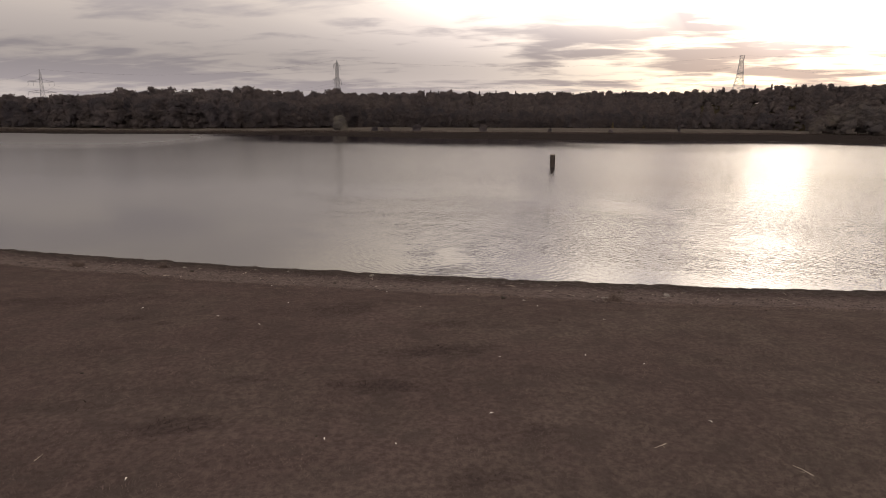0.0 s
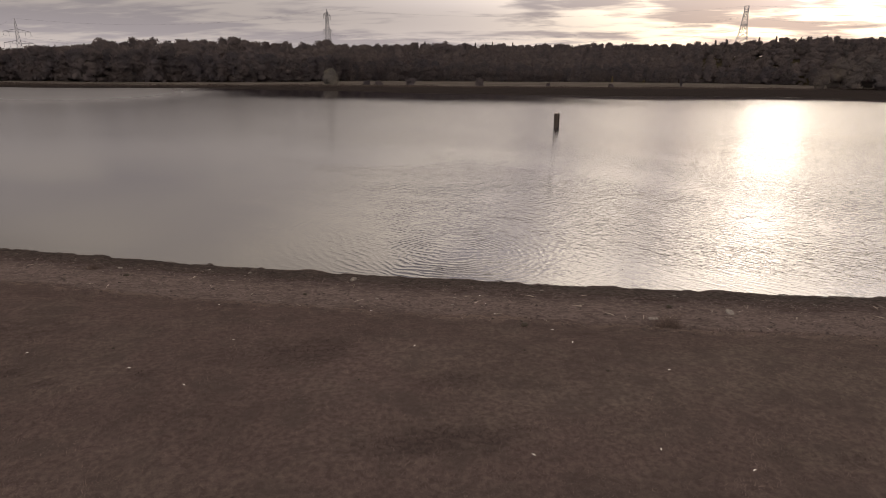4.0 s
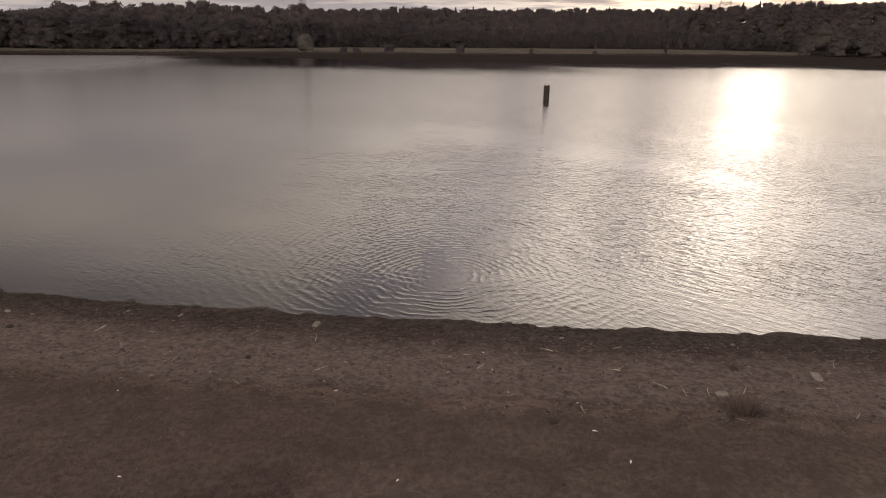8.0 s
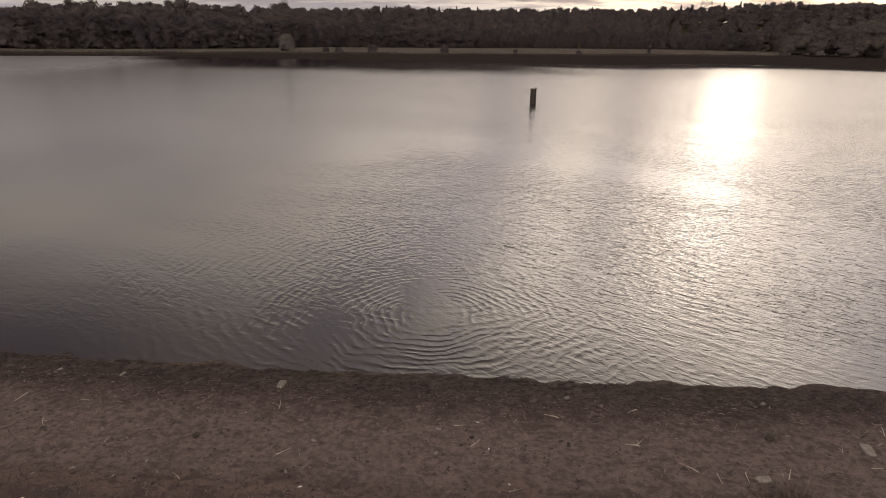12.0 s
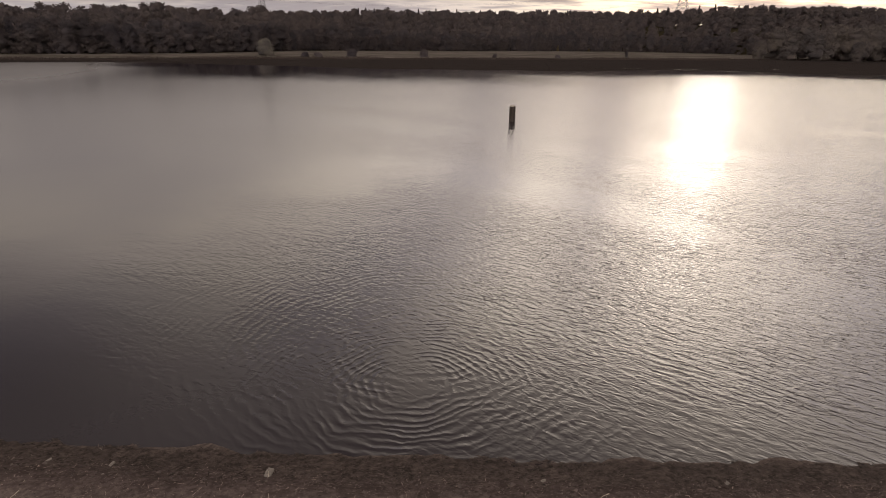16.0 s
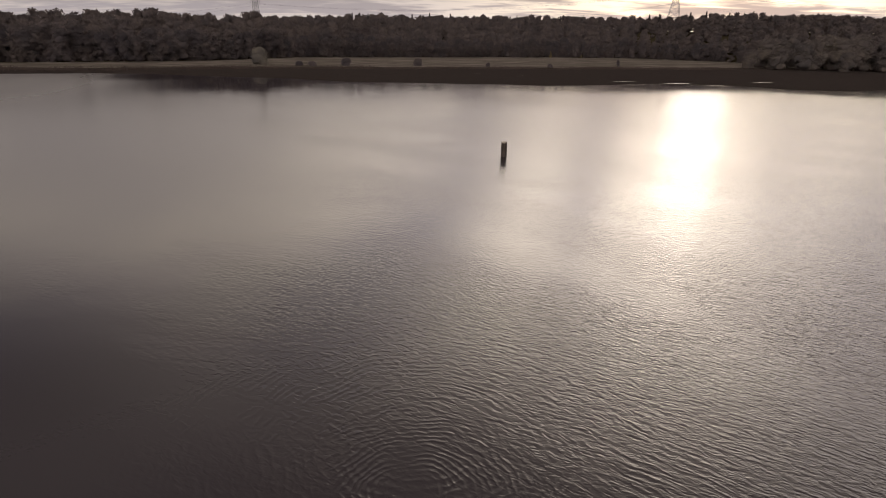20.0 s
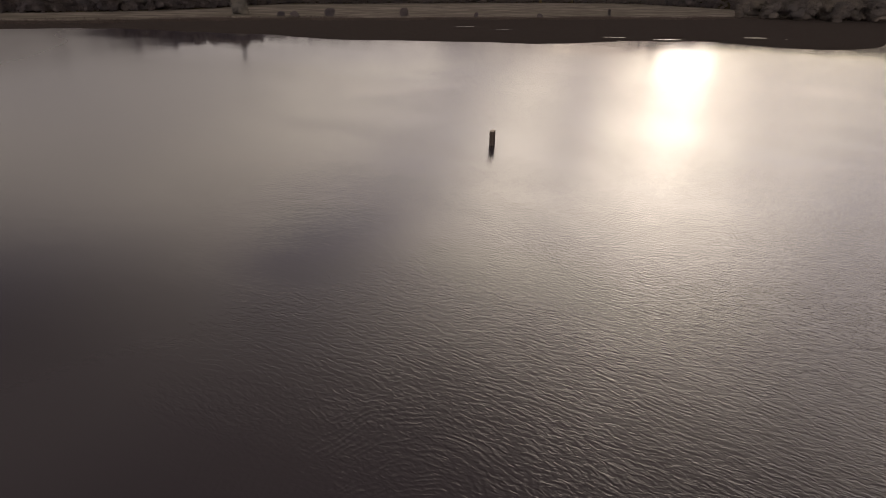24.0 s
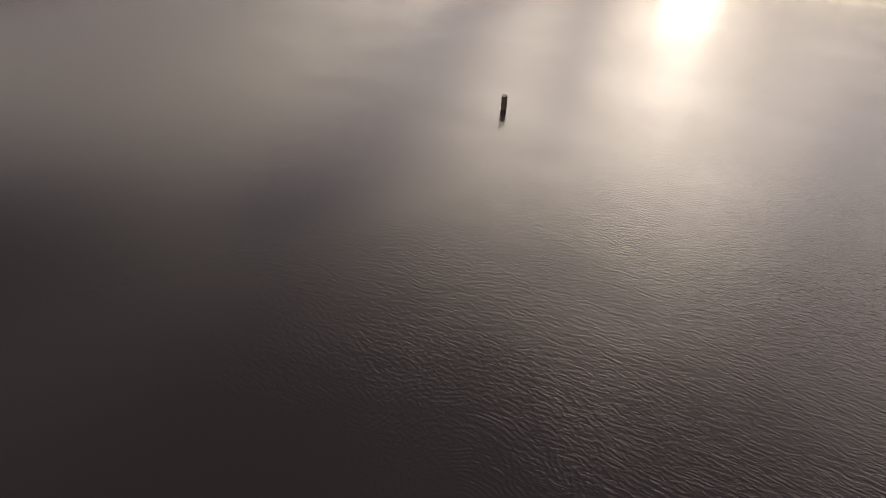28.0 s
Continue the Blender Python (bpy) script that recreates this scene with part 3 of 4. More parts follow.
def build_water():
    xs = np.concatenate([np.linspace(-760, -80, 50), np.arange(-75, 80, 5), np.linspace(80, 860, 70)])
    ys = np.concatenate([np.arange(2, 80, 3), np.linspace(85, 440, 60)])
    X, Y = np.meshgrid(xs, ys)
    me = mesh_of("water", np.stack([X.ravel(), Y.ravel(), X.ravel() * 0], 1), grid_faces(len(xs), len(ys)), WATER, True)
    lee = me.attributes.new("shelter", "FLOAT", "POINT")
    lee.data.foreach_set("value", (marsh_edge(X.ravel()) - Y.ravel()).astype(np.float32))
    tagged(new("water", me), "calm dark lake water with wind ripples reflecting the evening sky", "water", kind="structure")


build_ground()
build_water()

# ---------------------------------------------------------------- helpers for things


def part(name, bm, mat, parent=None, label="", smooth=False):
    me = bpy.data.meshes.new(name)
    bm.to_mesh(me)
    bm.free()
    me.materials.append(mat)
    if smooth:
        me.polygons.foreach_set("use_smooth", np.full(len(me.polygons), True))
    ob = new(name, me)
    ob.parent = parent
    return tagged(ob, label)


def mesh_part(name, me, parent=None, label=""):
    ob = new(name, me)
    ob.parent = parent
    return tagged(ob, label)


def tube(bm, a, b, r0, r1, sides=6, cap=True):
    """A tapered bar from a to b."""
    a, b = Vector(a), Vector(b)
    q = (b - a).to_track_quat("Z", "Y")
    rings = []
    for p, r in ((a, r0), (b, r1)):
        rings.append([bm.verts.new(p + q @ Vector((r * math.cos(2 * math.pi * i / sides), r * math.sin(2 * math.pi * i / sides), 0))) for i in range(sides)])
    for i in range(sides):
        bm.faces.new((rings[0][i], rings[0][(i + 1) % sides], rings[1][(i + 1) % sides], rings[1][i]))
    if cap:
        bm.faces.new(rings[0][::-1])
        bm.faces.new(rings[1])


def empty(name):
    ob = new(name)
    ob.empty_display_size = 0.2
    return ob


def lobe_shape(fineness):
    bm = bmesh.new()
    bmesh.ops.create_icosphere(bm, subdivisions=fineness, radius=1.0)
    v, f = np.array([tuple(q.co) for q in bm.verts]), np.array([[q.index for q in face.verts] for face in bm.faces])
    bm.free()
    return v, f


LOBES = {k: lobe_shape(k) for k in (1, 2)}


def lobes(rng, centres, radii, flat=0.8, fineness=2):
    """Solid billows inside a crown, each one knobbly."""
    base, faces = LOBES[fineness]
    n, k = len(centres), len(base)
    knob = 0.76 + rng.normal(0, 0.07, (n, k)) + 0.12 * np.sin(base @ rng.normal(0, 2.2, (3, n)) + rng.uniform(0, 6, n)).T
    v = centres[:, None, :] + base[None] * (radii[:, None] * knob)[:, :, None] * np.array((1, 1, flat))
    f = faces[None] + (np.arange(n) * k)[:, None, None]
    return v.reshape(-1, 3), f.reshape(-1, 3)


def leaf_cards(rng, centres, radii, count, size, flat=0.8):
    """Leaf sprays standing out of the billows; pairs of triangles."""
    pick = rng.choice(len(centres), count, p=radii ** 2 / (radii ** 2).sum())
    d = rng.normal(size=(count, 3))
    d /= np.linalg.norm(d, axis=1)[:, None]
    d[:, 2] = np.where(d[:, 2] < -0.35, -d[:, 2], d[:, 2])
    c = centres[pick] + d * (radii[pick] * rng.uniform(0.70, 1.12, count))[:, None] * np.array((1, 1, flat))
    u = d * 0.5 + rng.normal(scale=0.6, size=(count, 3))
    u /= np.linalg.norm(u, axis=1)[:, None]
    v = np.cross(u, rng.normal(size=(count, 3)))
    v /= np.linalg.norm(v, axis=1)[:, None] + 1e-6
    s = size * rng.uniform(0.55, 1.35, count)[:, None]
    return np.stack([c - u * s, c - v * s * 0.6, c + u * s, c + v * s * 0.6], 1).reshape(-1, 3), card_faces(count)


def card_faces(n):
    return (np.arange(n)[:, None, None] * 4 + np.array(((0, 1, 2), (0, 2, 3)))[None]).reshape(-1, 3)


def together(*pieces):
    """Several (verts, faces) as one."""
    verts, faces, base = [], [], 0
    for v, f in pieces:
        verts.append(v)
        faces.append(f + base)
        base += len(v)
    return np.vstack(verts), np.vstack(faces)


def broad_crown(rng, h, spread, count, size, many=13, fineness=2):
    a, t = rng.uniform(0, 2 * np.pi, many), (np.arange(many) + rng.uniform(0, 1, many)) / many
    r = spread * 0.56 * np.sqrt(1 - (t * 0.92) ** 2) * rng.uniform(0.5, 1.0, many)
    centres = np.stack([np.cos(a) * r, np.sin(a) * r, h * (0.09 + 0.73 * t)], 1)
    radii = spread * rng.uniform(0.42, 0.58, many)
    centres = np.vstack([centres, (0, 0, h * 0.48), (0, 0, h * 0.80)])
    radii = np.append(radii, (spread * 0.80, spread * 0.46))
    return together(lobes(rng, centres, radii, 0.8, fineness), leaf_cards(rng, centres, radii, count, size))


def fir_crown(rng, h, spread, count, size):
    t = rng.uniform(0, 1, count) ** 0.8
    a = rng.uniform(0, 2 * np.pi, count)
    tier = 0.75 + 0.35 * np.sin(t * 42)
    r = spread * (1 - t) * tier * rng.uniform(0.3, 1.05, count)
    c = np.stack([np.cos(a) * r, np.sin(a) * r, h * (0.18 + 0.82 * t) - 0.25 * r], 1)
    out = np.stack([np.cos(a), np.sin(a), np.full(count, -0.35)], 1)
    side = np.stack([-np.sin(a), np.cos(a), rng.uniform(-0.4, 0.4, count)], 1)
    s = size * rng.uniform(0.6, 1.3, count)[:, None]
    cards = np.stack([c - out * s, c - side * s * 0.5, c + out * s, c + side * s * 0.5], 1).reshape(-1, 3)
    k = np.linspace(0, 0.86, 7)
    centres = np.stack([rng.normal(0, 0.1, 7), rng.normal(0, 0.1, 7), h * (0.22 + 0.82 * k)], 1)
    return together(lobes(rng, centres, spread * 0.62 * (1 - k) + 0.15, 1.2), (cards, card_faces(count)))


def quads(n):
    return np.arange(4 * n).reshape(-1, 4)


def trunk_mesh(rng, h, r, limbs=5, lean=0.03):
    bm = bmesh.new()
    top = Vector((rng.uniform(-lean, lean) * h, rng.uniform(-lean, lean) * h, h * 0.75))
    mid = top * 0.45
    tube(bm, (0, 0, -0.6), mid, r * 1.25, r * 0.75, 7)
    tube(bm, mid, top, r * 0.75, r * 0.2, 6)
    for k in range(limbs):
        a, f = 2.4 * k + rng.uniform(0, 1), rng.uniform(0.35, 0.8)
        start = mid.lerp(top, max(0.0, (f - 0.35) / 0.5))
        tube(bm, start, start + Vector((math.cos(a), math.sin(a), 0.9)) * h * rng.uniform(0.16, 0.26), r * 0.35, r * 0.08, 5)
    return bm


def make_tree(name, seed, h, spread, leaf, label, crown=broad_crown, count=900, size=0.62, category="tree"):
    rng = np.random.RandomState(seed)
    tree = tagged(empty(name), label, category, "trees of the far wood")
    part("trunk", trunk_mesh(rng, h, h * 0.018), BARK, tree)
    mesh_part("crown", mesh_of("crown", *crown(rng, h, spread, count, size), leaf, True), tree)
    return tree


# ---------------------------------------------------------------- the far wood
rng = np.random.RandomState(7)
BROAD = [make_tree("broadleaf_tree", 100 + k, 1.0 * h, s, LEAF_DARK, "dark leafy tree at the edge of the far wood", count=1700, size=0.60)
         for k, (h, s) in enumerate(((19, 6.2), (17, 6.8), (21, 6.0), (15, 5.6), (18, 7.4)))]
FIRS = [make_tree("conifer_tree", 200 + k, h, s, LEAF_FIR_AND_SHADE, "tall dark conifer with a pointed top in the far wood", fir_crown, 900, 0.7)
        for k, (h, s) in enumerate(((19, 4.4), (17, 4.0), (20, 4.8)))]


ALDERS = [make_tree("alder_tree", 150 + k, h, s, LEAF_GROVE, "large rounded dark tree standing close to the far marsh", count=2300, size=0.60)
          for k, (h, s) in enumerate(((18, 8.2), (17, 9.0)))]


def set_tree(ob, x, y, size, turn, used):
    m = pose(x, y, height(x, y) - 0.2, 0, 0, turn) @ Matrix.Scale(size, 4)
    if ob not in used:
        used.add(ob)
        ob.matrix_basis = m
        return ob
    return copy_scaled(ob, m)


def copy_scaled(ob, m):
    made = copy_thing(ob, pose(0, 0, 0))
    made.matrix_basis = m
    return made


used, edge_count = set(), 0
x = -345.0
while x < 520 and edge_count < 195:
    y = float(wood_edge(np.array([x]))[0]) + rng.uniform(1, 10)
    set_tree(BROAD[rng.randint(5)], x, y, rng.uniform(0.62, 1.02), rng.uniform(0, 360), used)
    x += rng.uniform(3.0, 6.2) * (1.0 if x < 330 else 1.3)
    edge_count += 1
for k in range(95):
    x = rng.uniform(40, 470) if k % 5 else rng.uniform(-300, 40)
    y = float(wood_edge(np.array([x]))[0]) + rng.uniform(85, 140)
    set_tree(FIRS[rng.randint(3)], x, y, rng.uniform(0.72, 1.02) if x > 40 else 0.7, rng.uniform(0, 360), used)


def far_wood():
    """The uncounted trees behind the first row, one mass of crowns."""
    rng, out = np.random.RandomState(17), []
    for gx in np.arange(-420, 640, 9.5):
        for gd in np.arange(12, 150, 13.5):
            px, d = gx + rng.uniform(-4, 4), gd + rng.uniform(-4.5, 4.5)
            py = float(wood_edge(np.array([px]))[0]) + d
            lump = 1.0 + 0.30 * float(fbm(np.array([px * 0.045]), np.array([py * 0.02]), 81, 2)[0])
            h, s = rng.uniform(14, 19.5) * lump, rng.uniform(5.0, 7.2)
            low = np.stack([rng.uniform(-5, 5, 3), rng.uniform(-5, 5, 3), h * rng.uniform(0.12, 0.4, 3)], 1)
            v, f = together(broad_crown(rng, h, s, 400, 0.80, 7, 1), lobes(rng, low, rng.uniform(2.0, 3.4, 3), 0.8, 1))
            out.append((v + np.array((px, py, height(px, py) - 0.3)), f))
    v, f = together(*out)
    tagged(new("woodland", mesh_of("woodland", v, f, LEAF_DARK, True)), "dense dark mixed woodland covering the far rise", "woodland", kind="stuff")


far_wood()


def undergrowth():
    """Brambles and saplings filling the foot of the wood, in a leaf colour darkened for shade."""
    rng, out = np.random.RandomState(19), []
    for px in np.arange(-345, 470, 2.0):
        py = float(wood_edge(np.array([px]))[0]) + rng.uniform(-1.5, 5)
        z = height(px, py)
        centres = np.stack([px + rng.uniform(-2, 2, 5), py + rng.uniform(-1.5, 4, 5), z + np.array((0.6, 1.5, 3.0, 5.0, 7.5)) * rng.uniform(0.7, 1.3, 5)], 1)
        radii = rng.uniform(1.3, 2.6, 5)
        out.append(together(lobes(rng, centres, radii * 0.72, 0.9, 1), leaf_cards(rng, centres, radii, 190, 0.50)))
    v, f = together(*out)
    tagged(new("undergrowth", mesh_of("undergrowth", v, f, LEAF_FIR_AND_SHADE, True)), "brambles and saplings along the foot of the wood, coloured dark for shade", "undergrowth", kind="stuff")


undergrowth()

# nearer grove at the water on the sunny side
for k, (gx, gy, gs) in enumerate(((348, 372, 0.95), (362, 366, 1.15), (378, 372, 1.25), (396, 362, 1.3), (414, 368, 1.35), (334, 384, 0.75), (432, 360, 1.25),
                                  (452, 355, 1.2), (372, 388, 1.35), (402, 384, 1.45), (428, 380, 1.45), (356, 392, 1.2), (470, 350, 1.2), (388, 352, 0.8), (422, 350, 0.8))):
    tagged(set_tree(ALDERS[k % 2], gx, gy, gs, 47 * k, used), "large rounded dark tree standing close to the far marsh", "tree", "grove by the marsh")

# ---------------------------------------------------------------- bushes on the far bank


def make_bush(name, seed, h, spread, leaf, x, y, label, count=700, size=0.4, crown=broad_crown, group="bushes on the far bank"):
    rng = np.random.RandomState(seed)
    bush = tagged(empty(name), label, "bush", group)
    part("stem", trunk_mesh(rng, h, h * 0.02 + 0.05, 6, 0.06), BARK, bush)
    v, f = crown(rng, h, spread, count, size)
    v[:, 2] = (v[:, 2] - h * 0.02) * 0.92
    mesh_part("crown", mesh_of("crown", v, f, leaf, True), bush)
    bush.matrix_basis = pose(x, y, height(x, y) - 0.3, 0, 0, 40 * seed)
    return bush


make_bush("willow_bush", 1, 10.4, 5.6, LEAF_PALE, -15.6, 347, "pale grey-green rounded willow on the far bank", 4200, 0.20)
make_bush("bush", 2, 4.6, 3.9, LEAF_DARK, 31.2, 344, "low dark rounded bush on the far bank", 1800, 0.24)
make_bush("bush", 3, 5.0, 3.2, LEAF_DARK, 73.4, 351, "low dark rounded bush on the far bank", 1800, 0.24)
make_bush("bush", 4, 2.8, 2.4, LEAF_DARK, 5.3, 339, "small dark shrub among the reeds", 800, 0.22)
make_bush("bush", 5, 2.6, 3.0, LEAF_DARK, 12.3, 340, "small dark shrub among the reeds", 800, 0.22)
make_bush("bush", 6, 3.0, 1.6, LEAF_DARK, 118, 354, "small dark shrub among the reeds", 800, 0.20)
make_bush("bush", 7, 2.2, 2.2, LEAF_DARK, 161, 358, "small dark shrub among the reeds", 800, 0.20)
make_bush("thorn_bush", 8, 6.0, 1.4, LEAF_DARK, 216, 370, "thin upright dark thorn tree on the bank", 800, 0.22)
make_bush("birch_sapling", 9, 6.5, 2.2, LEAF_GOLD, 228, 507, "yellowing young birch before the wood", 500, 0.4, fir_crown)
make_bush("birch_sapling", 10, 6.0, 2.3, LEAF_GOLD, 266, 522, "yellowing young birch before the wood", 500, 0.4, fir_crown)


def upright_blades(rng, x, y, z, h, w, lean=0.25):
    """Leaning narrow blades as triangles."""
    n = len(x)
    a, b = rng.uniform(0, 2 * np.pi, n), rng.uniform(0, 2 * np.pi, n)
    base = np.stack([x, y, z], 1)
    side = np.stack([np.cos(a), np.sin(a), np.zeros(n)], 1) * w[:, None]
    tip = base + np.stack([np.cos(b) * lean * h, np.sin(b) * lean * h, h], 1)
    return np.stack([base - side, base + side, tip], 1).reshape(-1, 3)


def tris(n):
    return np.arange(3 * n).reshape(-1, 3)


def reed_beds():
    rng = np.random.RandomState(23)
    n = 46000
    x = rng.uniform(-360, 470, n)
    y = bank_line(x) + rng.normal(-5, 4.5, n)
    h = rng.uniform(0.35, 1.3, n) * np.clip(0.7 + 0.9 * fbm(x * 0.07, y * 0.07, 91, 3), 0.25, 1.5)
    v = upright_blades(rng, x, y, land(x, y)[0] - 0.1, h, np.full(n, 0.16), 0.3)
    tagged(new("reed_bed", mesh_of("reed_bed", v, tris(n), REED)), "dark brown reeds along the far bank", "reeds", kind="stuff")
    n = 60000
    x = rng.uniform(-360, 520, n)
    e, b = marsh_edge(x), bank_line(x)
    y = e + (b - e) * rng.uniform(0, 1, n) ** 1.1
    z = land(x, y)[0]
    keep = (z > 0.05) & (fbm(x * 0.05, y * 0.12, 95, 3) > -0.45)
    x, y, z = x[keep], y[keep], z[keep]
    h = rng.uniform(0.08, 0.32, len(x))
    v = upright_blades(rng, x, y, z - 0.05, h, np.full(len(x), 0.16), 1.6)
    tagged(new("marsh_sedge", mesh_of("marsh_sedge", v, tris(len(x)), SEDGE)), "low dark sedge covering the wet far flats", "sedge", kind="stuff")


reed_beds()

# ---------------------------------------------------------------- pylons and cables


def bar_list(bm, bars, r):
    for a, b in bars:
        tube(bm, a, b, r, r, 4, False)


def make_pylon(height_m, x, y, turn, label, arms=((24.0, 11.5), (34.0, 10.5)), peak_half=0.12, girth=1.0):
    """A lattice tower: waist, pairs of arms, earth peak."""
    tower = tagged(empty("pylon"), label, "pylon", "pylons of one power line")
    k = height_m / 46.0

    def half(z):
        return float(np.interp(z, (0, 26, 40, 46), (4.0, 1.5, 0.9, peak_half))) * k * girth

    levels = [0, 7, 13, 18, 22.5, 26, 30, 34, 37, 40, 43, 46]
    corners = ((1, 1), (1, -1), (-1, -1), (-1, 1))
    for cx, cy in corners:
        bm = bmesh.new()
        for z0, z1 in zip(levels, levels[1:]):
            tube(bm, (cx * half(z0), cy * half(z0), z0 * k), (cx * half(z1), cy * half(z1), z1 * k), 0.17 * k, 0.15 * k, 4, False)
        part("leg", bm, STEEL, tower)
    for face in range(4):
        bm, (ax, ay), (bx, by) = bmesh.new(), corners[face], corners[(face + 1) % 4]
        for z0, z1 in zip(levels[:-1], levels[1:]):
            p0, q0 = (ax * half(z0), ay * half(z0), z0 * k), (bx * half(z0), by * half(z0), z0 * k)
            p1, q1 = (ax * half(z1), ay * half(z1), z1 * k), (bx * half(z1), by * half(z1), z1 * k)
            bar_list(bm, ((p0, q1), (q0, p1), (p1, q1)), 0.09 * k)
        part("bracing", bm, STEEL, tower)
    tips = []
    for z, reach in arms:
        for s in (1, -1):
            bm, tip, w = bmesh.new(), (s * reach * k, 0, z * k + 0.4), half(z)
            for yy in (w, -w):
                bar_list(bm, (((s * w, yy, z * k), tip), ((s * half(z + 2.6), yy * 0.8, (z + 2.6) * k), tip)), 0.13 * k)
                for f in (0.33, 0.66):
                    lo = Vector((s * w, yy, z * k)).lerp(Vector(tip), f)
                    hi = Vector((s * half(z + 2.6), yy * 0.8, (z + 2.6) * k)).lerp(Vector(tip), f)
                    bar_list(bm, ((lo, hi),), 0.08 * k)
            arm = part("crossarm", bm, STEEL, tower)
            for f in (1.0, 0.55):
                end = Vector((s * w, 0, z * k)).lerp(Vector(tip), f)
                bm = bmesh.new()
                for j in range(7):
                    c = end - Vector((0, 0, 0.5 + 0.45 * j)) * k
                    tube(bm, c, c - Vector((0, 0, 0.28 * k)), 0.20 * k, 0.12 * k, 6)
                tube(bm, end, end - Vector((0, 0, 3.7 * k)), 0.05 * k, 0.05 * k, 4)
                part("insulator", bm, GLASS, arm, "string of dark glass insulators")
                tips.append(end - Vector((0, 0, 3.7 * k)))
    z = height(x, y)
    m = pose(x, y, z - 0.3, 0, 0, turn)
    tower.matrix_basis = m
    peak = m @ Vector((0, 0, height_m))
    return peak, [m @ t for t in tips]


def pylon_at(eye_way, dist, top, turn, label, **shape):
    x, y = -0.37 + eye_way[0] * dist, -10.64 + eye_way[1] * dist
    return make_pylon(top - height(x, y), x, y, turn, label, **shape)


LABEL = "grey steel lattice pylon rising above the wood"
PYLONS = [pylon_at((-0.520, 0.854), 820, 52.0, 25, LABEL),
          pylon_at((-0.4457, 0.8931), 620, 45.9, 24, LABEL),
          pylon_at((-0.0441, 0.9948), 620, 65.4, 68, LABEL, arms=((16.5, 9.0), (28.5, 9.0), (41.0, 7.0))),
          pylon_at((0.5568, 0.8237), 770, 83.0, 64, LABEL, arms=((29.0, 7.0), (40.0, 6.0)), peak_half=0.95, girth=1.9),
          pylon_at((0.93, 0.36), 800, 78.0, 130, LABEL)]


def hang_cable(a, b, sag, r=0.035):
    bm, pts = bmesh.new(), []
    for k in range(25):
        t = k / 24
        pts.append(Vector(a).lerp(Vector(b), t) - Vector((0, 0, 4 * sag * t * (1 - t))))
    for p, q in zip(pts, pts[1:]):
        tube(bm, p, q, r, r, 4, False)
    tagged(part("power_cable", bm, CABLE), "thin dark overhead cable sagging between pylons", "cable", "power cables")


for (pa, ta), (pb, tb) in zip(PYLONS, PYLONS[1:]):
    hang_cable(pa, pb, 9.0)
    for i in (0, 2, 4, 6):
        hang_cable(ta[i], tb[i], 12.0)

# ---------------------------------------------------------------- timber pile standing in the lake


def make_pile(x, y):
    pile = tagged(empty("mooring_pile"), "thick dark timber pile standing in the lake water", "mooring pile")
    for k in range(7):
        a = 2 * math.pi * k / 6
        px, py = (0.32 * math.cos(a), 0.32 * math.sin(a)) if k < 6 else (0, 0)
        bm = bmesh.new()
        tube(bm, (px, py, -2.2), (px * 0.97, py * 0.97, 2.22 + 0.05 * ((k * 3) % 4)), 0.185, 0.175, 10)
        part("log", bm, TIMBER, pile)
    for z in (0.75, 1.75):
        bm = bmesh.new()
        tube(bm, (0, 0, z), (0, 0, z + 0.10), 0.53, 0.53, 20)
        part("iron_band", bm, RUST, pile, "rusty iron band")
    bm = bmesh.new()
    tube(bm, (0, 0, 2.24), (0, 0, 2.42), 0.44, 0.38, 16)
    part("cap", bm, PALE_TOP, pile, "pale weathered cap")
    pile.matrix_basis = pose(x, y, 0, 0, -1.5, 15)


make_pile(33.2, 90.2)

# ---------------------------------------------------------------- small things on the near bank


def make_feather(seed, length):
    rng = np.random.RandomState(seed)
    f = tagged(empty("feather"), "small white moulted feather lying on the dry ground", "feather", "feathers on the bank")
    n, left, right = 8, [], []
    bm = bmesh.new()
    bend = rng.uniform(-0.25, 0.25)
    for i in range(n):
        t = i / (n - 1)
        w = length * 0.16 * math.sin(math.pi * min(1, t * 0.85 + 0.12)) ** 0.8
        cx, z = bend * length * t * t, 0.012 + 0.05 * length * math.sin(math.pi * t)
        left.append(bm.verts.new((cx - w, t * length, z + 0.35 * w)))
        right.append((bm.verts.new((cx, t * length, z)), bm.verts.new((cx + w, t * length, z + 0.35 * w))))
    for i in range(n - 1):
        bm.faces.new((left[i], right[i][0], right[i + 1][0], left[i + 1]))
        bm.faces.new((right[i][0], right[i][1], right[i + 1][1], right[i + 1][0]))
    part("vane", bm, QUILL, f)
    bm = bmesh.new()
    tube(bm, (0, -0.25 * length, 0.006), (0, 0.1 * length, 0.012), 0.003, 0.003, 4)
    part("quill", bm, QUILL, f)
    return f


def make_stone(name, seed, sx, sy, sz, mat, label, group, blocky=0.5):
    rng = np.random.RandomState(seed)
    bm = bmesh.new()
    bmesh.ops.create_icosphere(bm, subdivisions=2, radius=1.0)
    for v in bm.verts:
        c = v.co
        big = max(abs(c.x), abs(c.y), abs(c.z))
        c = c.lerp(c / big * 0.8, blocky)
        k = 1 + 0.16 * noise.noise(c * 1.7 + Vector((seed * 3.1, 0, 0)))
        v.co = Vector((c.x * sx * k, c.y * sy * k, c.z * sz * k))
    return tagged(part(name, bm, mat, None, "", blocky < 0.6), label, name, group)


